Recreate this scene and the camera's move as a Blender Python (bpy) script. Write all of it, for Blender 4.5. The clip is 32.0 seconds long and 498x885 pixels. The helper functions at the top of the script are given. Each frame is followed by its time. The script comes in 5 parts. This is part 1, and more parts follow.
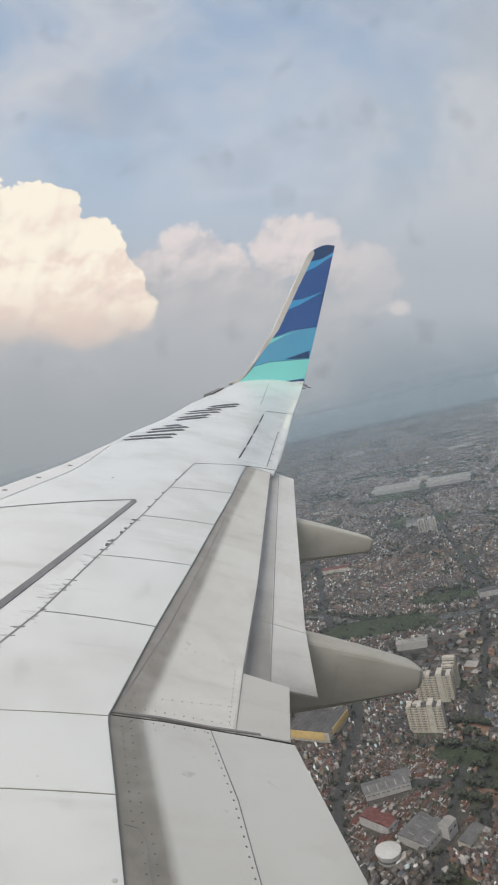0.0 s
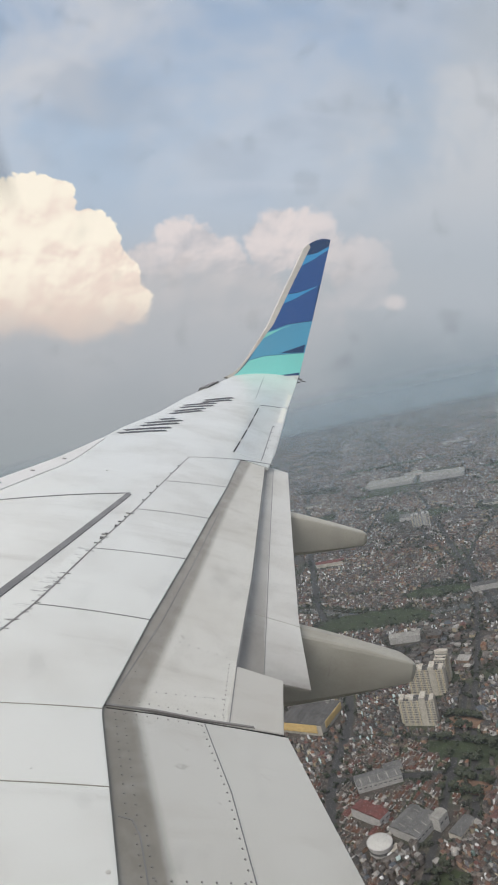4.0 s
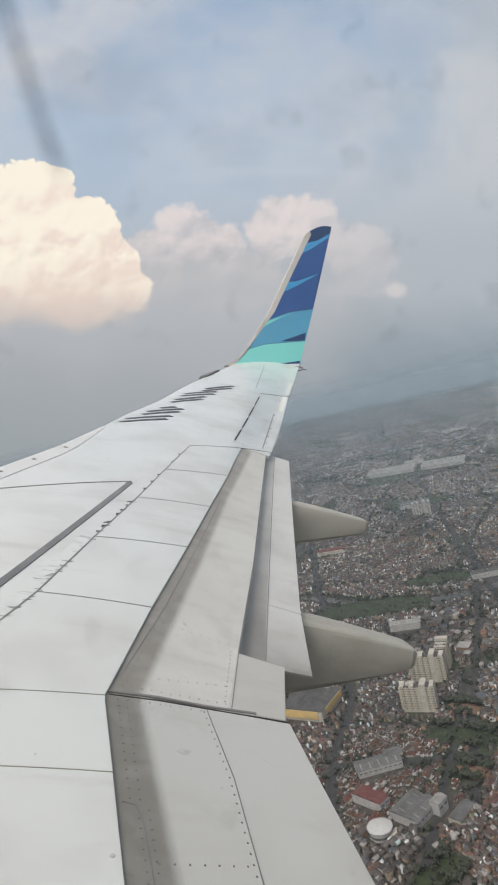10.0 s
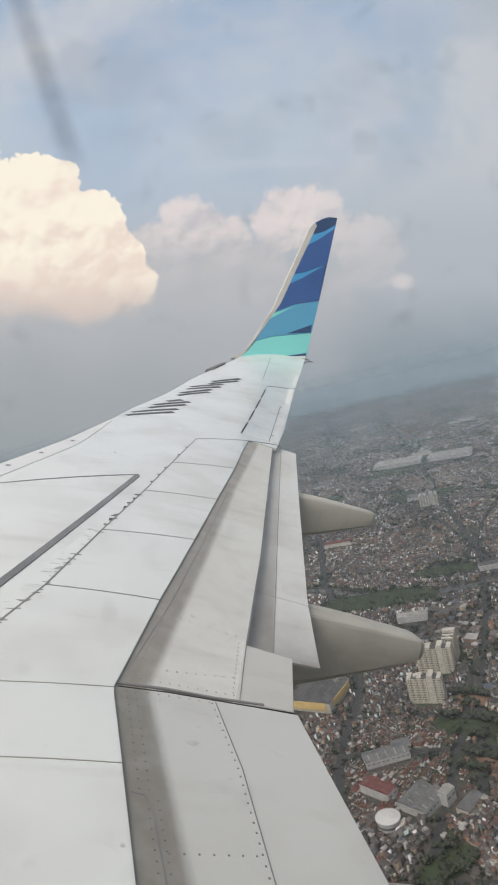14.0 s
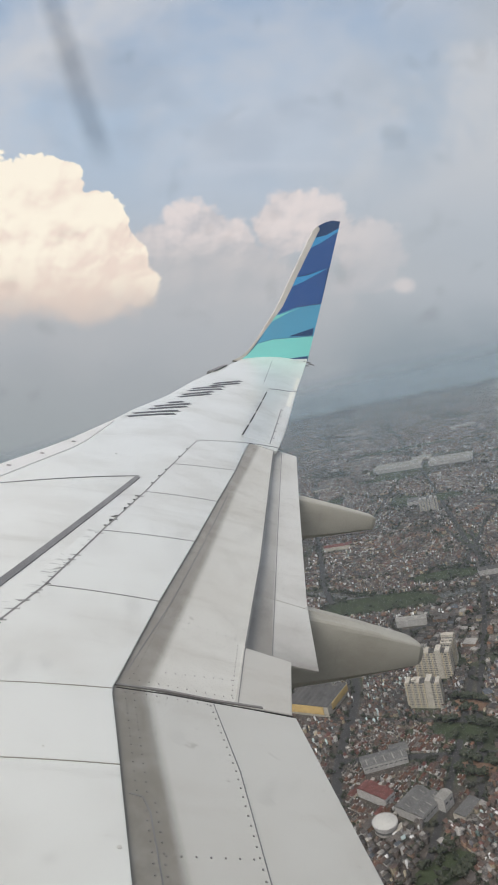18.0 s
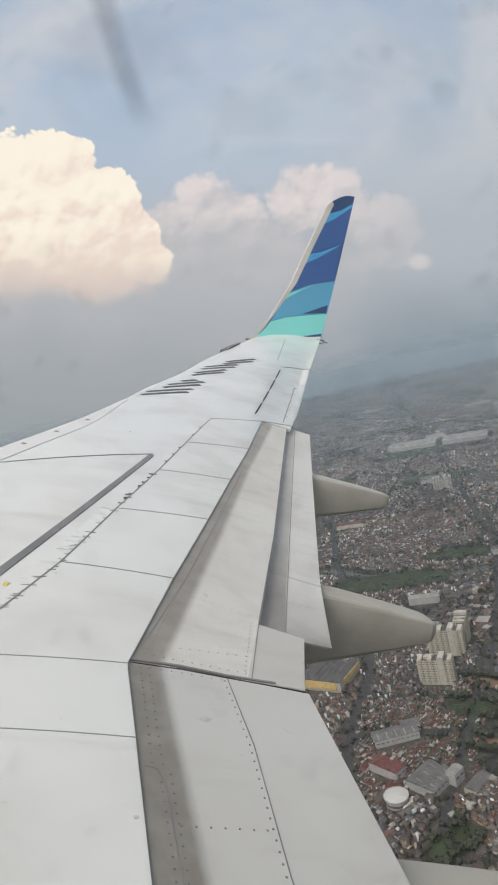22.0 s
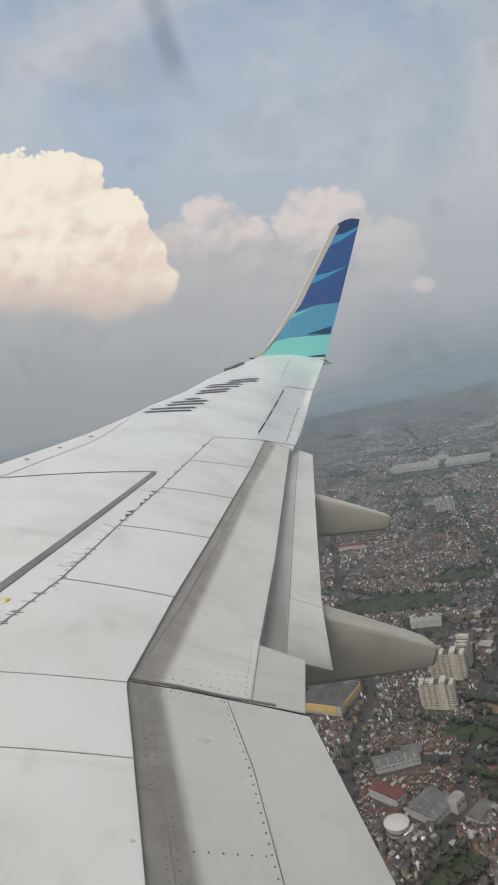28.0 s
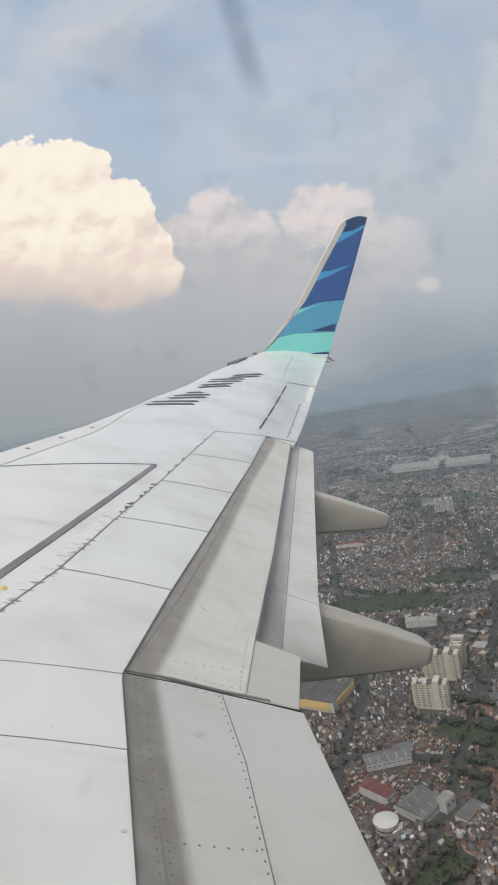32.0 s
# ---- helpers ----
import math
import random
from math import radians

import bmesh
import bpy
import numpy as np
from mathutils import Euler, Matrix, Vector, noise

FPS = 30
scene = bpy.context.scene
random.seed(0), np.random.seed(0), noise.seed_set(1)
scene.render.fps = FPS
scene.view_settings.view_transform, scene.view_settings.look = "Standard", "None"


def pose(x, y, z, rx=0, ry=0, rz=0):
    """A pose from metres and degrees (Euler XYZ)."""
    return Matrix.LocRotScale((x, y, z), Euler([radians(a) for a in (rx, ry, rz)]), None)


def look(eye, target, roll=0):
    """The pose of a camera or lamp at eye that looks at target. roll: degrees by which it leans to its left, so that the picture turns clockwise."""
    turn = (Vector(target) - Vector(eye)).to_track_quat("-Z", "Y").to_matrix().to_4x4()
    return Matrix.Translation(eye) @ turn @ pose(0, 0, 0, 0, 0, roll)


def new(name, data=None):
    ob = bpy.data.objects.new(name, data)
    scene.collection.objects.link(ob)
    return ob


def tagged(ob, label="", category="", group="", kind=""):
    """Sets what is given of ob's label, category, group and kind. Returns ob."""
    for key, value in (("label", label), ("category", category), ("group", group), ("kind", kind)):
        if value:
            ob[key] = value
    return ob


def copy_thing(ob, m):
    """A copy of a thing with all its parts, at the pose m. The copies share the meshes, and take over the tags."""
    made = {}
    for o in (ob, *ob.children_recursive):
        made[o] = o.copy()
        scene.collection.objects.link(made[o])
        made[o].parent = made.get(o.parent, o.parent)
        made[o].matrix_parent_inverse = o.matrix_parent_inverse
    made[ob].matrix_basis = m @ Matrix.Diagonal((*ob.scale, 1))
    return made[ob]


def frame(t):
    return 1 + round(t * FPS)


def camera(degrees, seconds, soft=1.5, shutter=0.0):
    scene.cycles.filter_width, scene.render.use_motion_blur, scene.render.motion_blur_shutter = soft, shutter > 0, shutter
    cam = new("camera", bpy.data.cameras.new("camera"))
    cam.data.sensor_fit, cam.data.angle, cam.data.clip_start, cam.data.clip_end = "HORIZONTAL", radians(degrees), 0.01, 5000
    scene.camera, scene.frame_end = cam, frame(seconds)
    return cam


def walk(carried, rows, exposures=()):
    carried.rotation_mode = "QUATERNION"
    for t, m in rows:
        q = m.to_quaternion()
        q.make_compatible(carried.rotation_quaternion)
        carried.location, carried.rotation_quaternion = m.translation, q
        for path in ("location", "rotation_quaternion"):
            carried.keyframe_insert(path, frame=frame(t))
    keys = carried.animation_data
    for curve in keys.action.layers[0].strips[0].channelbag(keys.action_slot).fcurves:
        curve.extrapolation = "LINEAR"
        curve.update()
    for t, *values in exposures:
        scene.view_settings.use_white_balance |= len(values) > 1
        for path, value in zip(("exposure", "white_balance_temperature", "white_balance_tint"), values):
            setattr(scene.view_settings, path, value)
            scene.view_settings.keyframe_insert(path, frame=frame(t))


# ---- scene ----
ALT = 420.0  # height of the aircraft over the city
# the aircraft's own axes: x aft, y outboard along the wing, z up; it climbs with its nose up
TILT = Matrix(((0.92833, 0.01228, 0.37156, 0), (0.00709, 0.99869, -0.05072, 0), (-0.37170, 0.04972, 0.92702, 0), (0, 0, 0, 1)))
AIR = Matrix.Translation((0, 0, ALT)) @ TILT

# ---- camera: seconds, x, y, z, yaw, pitch, roll in the aircraft's axes ----
cam = camera(40.36, 32.0, 1.9)
ROWS = (
    (0, 4.9132, 1.6013, 2.0107, -16.298, -1.239, -8.605),
    (0.5, 4.9131, 1.6016, 2.0107, -16.271, -1.315, -8.688),
    (1, 4.9130, 1.6018, 2.0107, -16.204, -1.378, -8.724),
    (1.5, 4.9130, 1.6020, 2.0108, -16.151, -1.530, -8.659),
    (2, 4.9128, 1.6024, 2.0108, -16.139, -1.677, -8.695),
    (2.5, 4.9126, 1.6028, 2.0109, -16.201, -1.827, -8.736),
    (3, 4.9123, 1.6029, 2.0108, -16.348, -1.855, -8.731),
    (3.5, 4.9121, 1.6029, 2.0106, -16.431, -1.825, -8.852),
    (5.5, 4.9089, 1.6029, 2.0088, -18.019, -1.139, -8.733),
    (6, 4.9086, 1.6029, 2.0087, -17.993, -1.202, -8.796),
    (6.5, 4.9086, 1.6028, 2.0086, -17.606, -1.435, -8.757),
    (7, 4.9086, 1.6033, 2.0092, -17.244, -2.070, -8.710),
    (7.5, 4.9083, 1.6034, 2.0092, -17.162, -2.303, -8.727),
    (8, 4.9080, 1.6035, 2.0090, -17.143, -2.468, -8.565),
    (8.5, 4.9077, 1.6030, 2.0088, -17.003, -2.812, -8.627),
    (9, 4.9075, 1.6029, 2.0084, -16.943, -2.676, -8.795),
    (9.5, 4.9075, 1.6027, 2.0082, -16.896, -2.594, -8.850),
    (10, 4.9076, 1.6026, 2.0082, -16.701, -2.669, -8.817),
    (10.5, 4.9076, 1.6024, 2.0081, -16.565, -2.665, -8.937),
    (11, 4.9076, 1.6024, 2.0080, -16.537, -2.669, -8.988),
    (11.5, 4.9074, 1.6022, 2.0078, -16.447, -2.790, -8.986),
    (12, 4.9075, 1.6023, 2.0080, -16.163, -3.244, -8.984),
    (12.5, 4.9076, 1.6027, 2.0083, -15.813, -3.642, -8.907),
    (13, 4.9073, 1.6025, 2.0077, -15.937, -3.411, -8.613),
    (13.5, 4.9070, 1.6026, 2.0074, -16.233, -3.252, -8.232),
    (14, 4.9070, 1.6023, 2.0074, -16.160, -3.367, -8.477),
    (14.5, 4.9071, 1.6021, 2.0072, -16.073, -3.198, -8.604),
    (16.5, 4.9058, 1.6030, 2.0069, -16.077, -3.258, -8.686),
    (17, 4.9055, 1.6029, 2.0068, -16.054, -3.331, -8.788),
    (17.5, 4.9054, 1.6032, 2.0068, -16.020, -3.317, -8.889),
    (18, 4.9052, 1.6030, 2.0065, -16.074, -3.175, -9.049),
    (18.5, 4.9052, 1.6035, 2.0064, -16.155, -3.018, -9.146),
    (19, 4.9051, 1.6040, 2.0065, -16.089, -3.071, -9.117),
    (19.5, 4.9048, 1.6043, 2.0065, -15.539, -3.943, -8.862),
    (20, 4.9046, 1.6042, 2.0067, -14.819, -5.121, -8.547),
    (20.5, 4.9041, 1.6047, 2.0063, -14.888, -5.296, -8.570),
    (21, 4.9036, 1.6047, 2.0057, -14.920, -5.296, -8.766),
    (21.5, 4.9036, 1.6049, 2.0057, -14.819, -5.362, -8.954),
    (22, 4.9034, 1.6050, 2.0055, -14.955, -5.179, -8.971),
    (22.5, 4.9034, 1.6051, 2.0053, -15.004, -4.930, -9.141),
    (23, 4.9034, 1.6051, 2.0051, -14.924, -4.682, -9.295),
    (23.5, 4.9032, 1.6052, 2.0048, -14.858, -4.424, -9.342),
    (24, 4.9031, 1.6053, 2.0046, -14.744, -4.220, -9.432),
    (24.5, 4.9029, 1.6053, 2.0044, -14.739, -4.067, -9.431),
    (25, 4.9027, 1.6055, 2.0042, -14.779, -3.875, -9.590),
    (25.5, 4.9026, 1.6055, 2.0036, -14.808, -3.762, -9.602),
    (27.5, 4.9022, 1.6077, 2.0020, -14.730, -3.587, -9.718),
    (28, 4.9022, 1.6083, 2.0016, -14.660, -3.597, -9.713),
    (28.5, 4.9013, 1.6076, 2.0014, -14.523, -3.617, -9.778),
    (29, 4.9006, 1.6089, 2.0020, -14.368, -3.968, -9.798),
    (29.5, 4.9002, 1.6095, 2.0027, -14.308, -4.264, -10.951),
    (30, 4.8996, 1.6099, 2.0031, -14.261, -4.551, -11.656),
    (30.5, 4.8987, 1.6101, 2.0034, -14.188, -4.724, -11.366),
    (31, 4.8977, 1.6107, 2.0032, -14.454, -4.292, -11.153),
    (31.5, 4.8974, 1.6106, 2.0029, -14.563, -4.035, -11.234),
    (32, 4.8971, 1.6106, 2.0028, -14.498, -4.041, -11.338),
)
walk(cam, [(t, AIR @ pose(x, y, z, 90 + p, r, w)) for t, x, y, z, w, p, r in ROWS], exposures=((0, 0.0, 6500, 10), (16, 0.0, 6510, 10), (21, 0.0, 6520, 10), (26, 0.0, 6550, 10), (28, -0.14, 6590, 10), (29, -0.08, 6530, 10), (30.5, 0.0, 6480, 10), (32, 0.0, 6480, 10)))

# ---- world and sun ----
SUN = Vector((-0.42, -0.30, 0.86)).normalized()
world = bpy.data.worlds.new("world")
scene.world = world
world.use_nodes = True
sky = world.node_tree.nodes.new("ShaderNodeTexSky")
sky.sky_type = "NISHITA"
sky.sun_disc = False
sky.sun_elevation = math.asin(SUN.z)
sky.sun_rotation = math.atan2(SUN.x, SUN.y)
sky.air_density, sky.dust_density = 1.0, 4.0
bg = world.node_tree.nodes["Background"]
bg.inputs["Strength"].default_value = 0.155
dull = world.node_tree.nodes.new("ShaderNodeHueSaturation")  # cloud cover greys the sky
dull.inputs["Saturation"].default_value = 0.45
world.node_tree.links.new(sky.outputs[0], dull.inputs["Color"])
world.node_tree.links.new(dull.outputs[0], bg.inputs["Color"])
lamp = bpy.data.lights.new("sun", "SUN")
lamp.energy, lamp.angle, lamp.color = 1.5, radians(35), (1.0, 0.955, 0.87)
sun = new("sun", lamp)
sun.matrix_world = look(SUN * 100, (0, 0, 0))

# ---- materials ----
def lin(r, g, b):
    f = lambda c: c / 12.92 if c <= 0.04045 else ((c + 0.055) / 1.055) ** 2.4
    return (f(r / 255), f(g / 255), f(b / 255), 1.0)


class Net:
    """Short-hand for building a node tree."""

    def __init__(self, name):
        self.mat = bpy.data.materials.new(name)
        self.mat.use_nodes = True
        self.tree = self.mat.node_tree
        self.bsdf = self.tree.nodes["Principled BSDF"]
        self.out = self.tree.nodes["Material Output"]

    def put(self, kind, **inputs):
        n = self.tree.nodes.new(kind)
        for k, v in inputs.items():
            self.set(n.inputs[k.replace("_", " ")], v)
        return n

    def set(self, socket, v):
        if isinstance(v, bpy.types.NodeSocket):
            self.tree.links.new(v, socket)
        else:
            socket.default_value = v

    def math(self, op, a, b=0.0, c=0.0, clamp=False):
        n = self.tree.nodes.new("ShaderNodeMath")
        n.operation, n.use_clamp = op, clamp
        for s, v in zip(n.inputs, (a, b, c)):
            self.set(s, v)
        return n.outputs[0]

    def step(self, x, lo, hi, soft=True):
        n = self.tree.nodes.new("ShaderNodeMapRange")
        n.interpolation_type = "SMOOTHSTEP" if soft else "LINEAR"
        for k, v in (("Value", x), ("From Min", lo), ("From Max", hi)):
            self.set(n.inputs[k], v)
        return n.outputs[0]

    def mix(self, f, a, b, blend="MIX"):
        n = self.tree.nodes.new("ShaderNodeMix")
        n.data_type, n.blend_type = "RGBA", blend
        self.set(n.inputs[0], f), self.set(n.inputs[6], a), self.set(n.inputs[7], b)
        return n.outputs[2]

    def noise(self, vec, scale, detail=4.0, rough=0.55, warp=0.0):
        n = self.put("ShaderNodeTexNoise", Vector=vec, Scale=scale, Detail=detail, Roughness=rough, Distortion=warp)
        return n.outputs["Fac"]

    def coords(self, scale=(1, 1, 1)):
        t = self.tree.nodes.new("ShaderNodeTexCoord")
        m = self.tree.nodes.new("ShaderNodeMapping")
        m.inputs["Scale"].default_value = scale
        self.tree.links.new(t.outputs["Object"], m.inputs["Vector"])
        return m.outputs[0]

    def ramp(self, x, stops, mode="LINEAR"):
        n = self.tree.nodes.new("ShaderNodeValToRGB")
        n.color_ramp.interpolation = mode
        e = n.color_ramp.elements
        e.remove(e[1])
        e[0].position, e[0].color = stops[0]
        for pos, col in stops[1:]:
            e.new(pos).color = col
        self.set(n.inputs[0], x)
        return n.outputs[0]

    def bump(self, height, strength, dist):
        n = self.put("ShaderNodeBump", Height=height, Strength=strength, Distance=dist)
        self.set(self.bsdf.inputs["Normal"], n.outputs[0])

    def finish(self, color, rough=0.5, metal=0.0):
        self.set(self.bsdf.inputs["Base Color"], color)
        self.set(self.bsdf.inputs["Roughness"], rough)
        self.set(self.bsdf.inputs["Metallic"], metal)
        return self.mat


def paint(name, rgb, rough=0.38, dirt=0.25, tint=(0.30, 0.27, 0.22, 1), metal=0.0, coat=0.0):
    """Aircraft paint: faint cloudy soiling, streaks that run aft, fine speckle."""
    n = Net(name)
    v, streak = n.coords(), n.coords((0.35, 3.0, 1))
    big = n.step(n.noise(v, 1.3, 5, 0.6), 0.38, 0.78)
    run = n.step(n.noise(streak, 2.2, 6, 0.65), 0.52, 0.85)
    spot = n.step(n.noise(v, 26, 2), 0.70, 0.80)
    c = n.mix(n.math("MULTIPLY", big, dirt * 0.9), rgb, tint)
    c = n.mix(n.math("MULTIPLY", run, dirt), c, tint)
    c = n.mix(n.math("MULTIPLY", spot, dirt * 0.7), c, tint)
    n.bump(n.noise(v, 5, 3), 0.05, 0.02)
    n.bsdf.inputs["Coat Weight"].default_value = coat
    n.bsdf.inputs["Coat Roughness"].default_value = 0.16
    return n.finish(c, n.math("MULTIPLY_ADD", big, 0.2, rough), metal)


def plain(name, rgb, rough=0.6, metal=0.0, var=0.25, scale=3.0):
    n = Net(name)
    f = n.noise(n.coords(), scale, 5)
    dark = tuple(c * (1 - var) for c in rgb[:3]) + (1,)
    return n.finish(n.mix(n.step(f, 0.3, 0.7), dark, rgb), rough, metal)


def island(name, stops, rough=0.75, obj=False, grain=0.5):
    """One colour a piece, picked by the piece's own random number."""
    n = Net(name)
    if obj:
        r = n.tree.nodes.new("ShaderNodeObjectInfo").outputs["Random"]
    else:
        r = n.tree.nodes.new("ShaderNodeNewGeometry").outputs["Random Per Island"]
    c = n.ramp(r, stops, "CONSTANT")
    v = n.coords()
    g = n.step(n.noise(v, 0.35, 5, 0.7), 0.3, 0.75)
    c = n.mix(n.math("MULTIPLY", g, grain), c, (0.05, 0.045, 0.04, 1))
    if not obj:  # whole quarters are sootier than others
        q = n.step(n.noise(v, 0.009, 4, 0.6), 0.42, 0.66)
        c = n.mix(n.math("MULTIPLY", q, 0.55), c, (0.035, 0.033, 0.032, 1))
    return n.finish(c, rough)


def stops(*cols):
    return [(i / len(cols), c) for i, c in enumerate(cols)]


WHITE = paint("wing_paint", (0.70, 0.708, 0.668, 1), 0.30, 0.30, coat=0.7)


def greased():
    """The wing's paint with short dark streaks that run aft."""
    n = Net("greased_paint")
    v = n.coords((1.6, 13.0, 1))
    s = n.step(n.noise(v, 2.6, 6, 0.7), 0.53, 0.72)
    s = n.math("MULTIPLY", s, n.step(n.noise(n.coords(), 3.4, 3), 0.40, 0.55))
    c = n.mix(n.math("MULTIPLY", s, 0.7), (0.70, 0.708, 0.668, 1), (0.07, 0.066, 0.06, 1))
    n.bsdf.inputs["Coat Weight"].default_value = 0.7
    n.bsdf.inputs["Coat Roughness"].default_value = 0.16
    return n.finish(c, 0.36)


GRIME = greased()
WARM = paint("flap_paint", (0.50, 0.49, 0.45, 1), 0.42, 0.34)
DULL = paint("flap_nose_paint", (0.335, 0.315, 0.285, 1), 0.5, 0.45, (0.12, 0.10, 0.08, 1))
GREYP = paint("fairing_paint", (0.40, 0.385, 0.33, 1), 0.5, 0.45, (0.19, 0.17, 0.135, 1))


def soiled(name, rgb, soil):
    """Flap paint dulled at its nose: worn paint plus recess shade put into the colour."""
    n = Net(name)
    v, streak = n.coords(), n.coords((0.35, 3.0, 1))
    big = n.step(n.noise(v, 1.3, 5, 0.6), 0.38, 0.78)
    run = n.step(n.noise(streak, 2.2, 6, 0.65), 0.5, 0.85)
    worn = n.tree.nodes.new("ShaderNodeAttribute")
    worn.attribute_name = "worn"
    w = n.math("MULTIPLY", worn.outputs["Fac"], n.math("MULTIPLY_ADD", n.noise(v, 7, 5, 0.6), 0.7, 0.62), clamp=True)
    c = n.mix(n.math("MULTIPLY", big, 0.22), rgb, (0.30, 0.27, 0.22, 1))
    c = n.mix(n.math("MULTIPLY", run, 0.34), c, (0.30, 0.27, 0.22, 1))
    smear = n.step(n.noise(v, 3.1, 4, 0.65, 0.6), 0.50, 0.72)
    c = n.mix(n.math("MULTIPLY", smear, 0.18), c, (0.33, 0.31, 0.27, 1))
    spot = n.step(n.noise(v, 17, 2, 0.5), 0.68, 0.78)
    c = n.mix(n.math("MULTIPLY", spot, 0.35), c, (0.22, 0.20, 0.17, 1))
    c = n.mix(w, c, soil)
    n.bump(n.noise(v, 5, 3), 0.05, 0.02)
    return n.finish(c, n.math("MULTIPLY_ADD", big, 0.2, 0.42))


FLAP = soiled("flap_worn_shaded_paint", (0.60, 0.595, 0.55, 1), (0.24, 0.222, 0.192, 1))
# the flap paint again in a darker tone
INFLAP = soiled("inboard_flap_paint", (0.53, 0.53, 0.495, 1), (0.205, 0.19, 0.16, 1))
# flap paint lightened in colour to offset the main flap's shade
AFT_LIGHTENED = soiled("aft_flap_lightened", (0.66, 0.66, 0.625, 1), (0.27, 0.255, 0.23, 1))
GREYD = plain("aged_rubber", (0.23, 0.22, 0.21, 1), 0.6)
MID = paint("flap_soiled_paint", (0.45, 0.43, 0.395, 1), 0.5, 0.5, (0.2, 0.17, 0.14, 1))
SILVER = paint("slat_metal", (0.72, 0.71, 0.69, 1), 0.35, 0.2, metal=0.25)
BLACK = plain("seal_rubber", (0.035, 0.034, 0.033, 1), 0.7)
# shade in wing gaps as flat grey; also dark fittings and grease
BAND = plain("gap_shade_and_mark_grey", (0.20, 0.20, 0.20, 1), 0.6)
STAIN = plain("old_grease", (0.36, 0.35, 0.33, 1), 0.5, var=0.4, scale=30.0)
LINE = plain("joint_grey", (0.24, 0.24, 0.24, 1), 0.7)
STEEL = plain("rivet_steel", (0.26, 0.25, 0.24, 1), 0.45, 0.4)
TEAL = paint("teal_paint", lin(128, 216, 208), 0.3, 0.08, coat=0.8)
CYAN = paint("light_blue_paint", lin(82, 160, 194), 0.3, 0.08, coat=0.8)
SKYB = paint("bright_blue_paint", lin(66, 156, 210), 0.3, 0.06, coat=0.8)
NAVY = paint("dark_blue_paint", lin(41, 85, 147), 0.3, 0.06, coat=0.8)
DEEP = paint("deep_blue_paint", lin(42, 72, 112), 0.35, 0.05)
CREAM = paint("leading_edge_paint", (0.58, 0.56, 0.51, 1), 0.45, 0.6)
# near-white colour stands in for a sun reflection on the edge
GLEAM = paint("painted_gleam", (0.92, 0.90, 0.80, 1), 0.12, 0.05)
YELLOW = plain("yellow_paint", (0.62, 0.52, 0.16, 1), 0.5)
LETTER = plain("letter_black", (0.045, 0.045, 0.05, 1), 0.5)

# ---- geometry helpers ----
def mesh(name, verts, faces, mat, smooth=False):
    me = bpy.data.meshes.new(name)
    me.from_pydata([tuple(v) for v in verts], [], [tuple(f) for f in faces])
    me.materials.append(mat)
    if smooth:
        me.shade_smooth()
    me.update()
    return me


def part(name, vf, mat, parent, label="", smooth=False):
    ob = new(name, mesh(name, vf[0], vf[1], mat, smooth))
    ob.parent = parent
    if label:
        tagged(ob, label)
    return ob


def box(cx, cy, cz, sx, sy, sz, rz=0.0):
    """A box on its base centre."""
    c, s = math.cos(rz), math.sin(rz)
    v = []
    for z in (0, sz):
        for a, b in ((-1, -1), (1, -1), (1, 1), (-1, 1)):
            x, y = a * sx / 2, b * sy / 2
            v.append((cx + c * x - s * y, cy + s * x + c * y, cz + z))
    return v, [(3, 2, 1, 0), (4, 5, 6, 7), (0, 1, 5, 4), (1, 2, 6, 5), (2, 3, 7, 6), (3, 0, 4, 7)]


def join(*pieces):
    v, f = [], []
    for pv, pf in pieces:
        k = len(v)
        v += list(pv)
        f += [tuple(i + k for i in q) for q in pf]
    return v, f


def slab(top, nu, nv, thick, edge=0.006):
    """A closed slab under the surface top(u, v), with its rim let down a little."""
    us = [0, 0.012] + [i / nu for i in range(1, nu)] + [0.988, 1]
    vs = [0, 0.012] + [i / nv for i in range(1, nv)] + [0.988, 1]
    v, f, n = [], [], len(vs)
    for u in us:
        for w in vs:
            x, y, z = top(u, w)
            v.append((x, y, z - (edge if u in (0, 1) or w in (0, 1) else 0)))
    k = len(v)
    for u in us:
        for w in vs:
            x, y, z = top(u, w)
            v.append((x, y, z - thick))
    m = len(us)
    for i in range(m - 1):
        for j in range(n - 1):
            a = i * n + j
            f.append((a, a + n, a + n + 1, a + 1))
            f.append((k + a, k + a + 1, k + a + n + 1, k + a + n))
    for i in range(m - 1):
        a, b = i * n, i * n + n - 1
        f.append((a, k + a, k + a + n, a + n))
        f.append((b, b + n, k + b + n, k + b))
    for j in range(n - 1):
        a, b = j, (m - 1) * n + j
        f.append((a, a + 1, k + a + 1, k + a))
        f.append((b, k + b, k + b + 1, b + 1))
    return v, f


def quad(S, a, b, c, d, off=0.0):
    """Surface map of the four plan corners a, b (inboard fore, aft), c, d (outboard fore, aft)."""
    def top(u, w):
        x = (a[0] * (1 - u) + b[0] * u) * (1 - w) + (c[0] * (1 - u) + d[0] * u) * w
        y = (a[1] * (1 - u) + b[1] * u) * (1 - w) + (c[1] * (1 - u) + d[1] * u) * w
        return x, y, S(x, y) + off
    return top


def between(S, y0, y1, fore, aft, off=0.0):
    """Surface map between two lines x = fore(y) and x = aft(y)."""
    def top(u, w):
        y = y0 + (y1 - y0) * w
        x = fore(y) * (1 - u) + aft(y) * u
        return x, y, S(x, y) + off
    return top


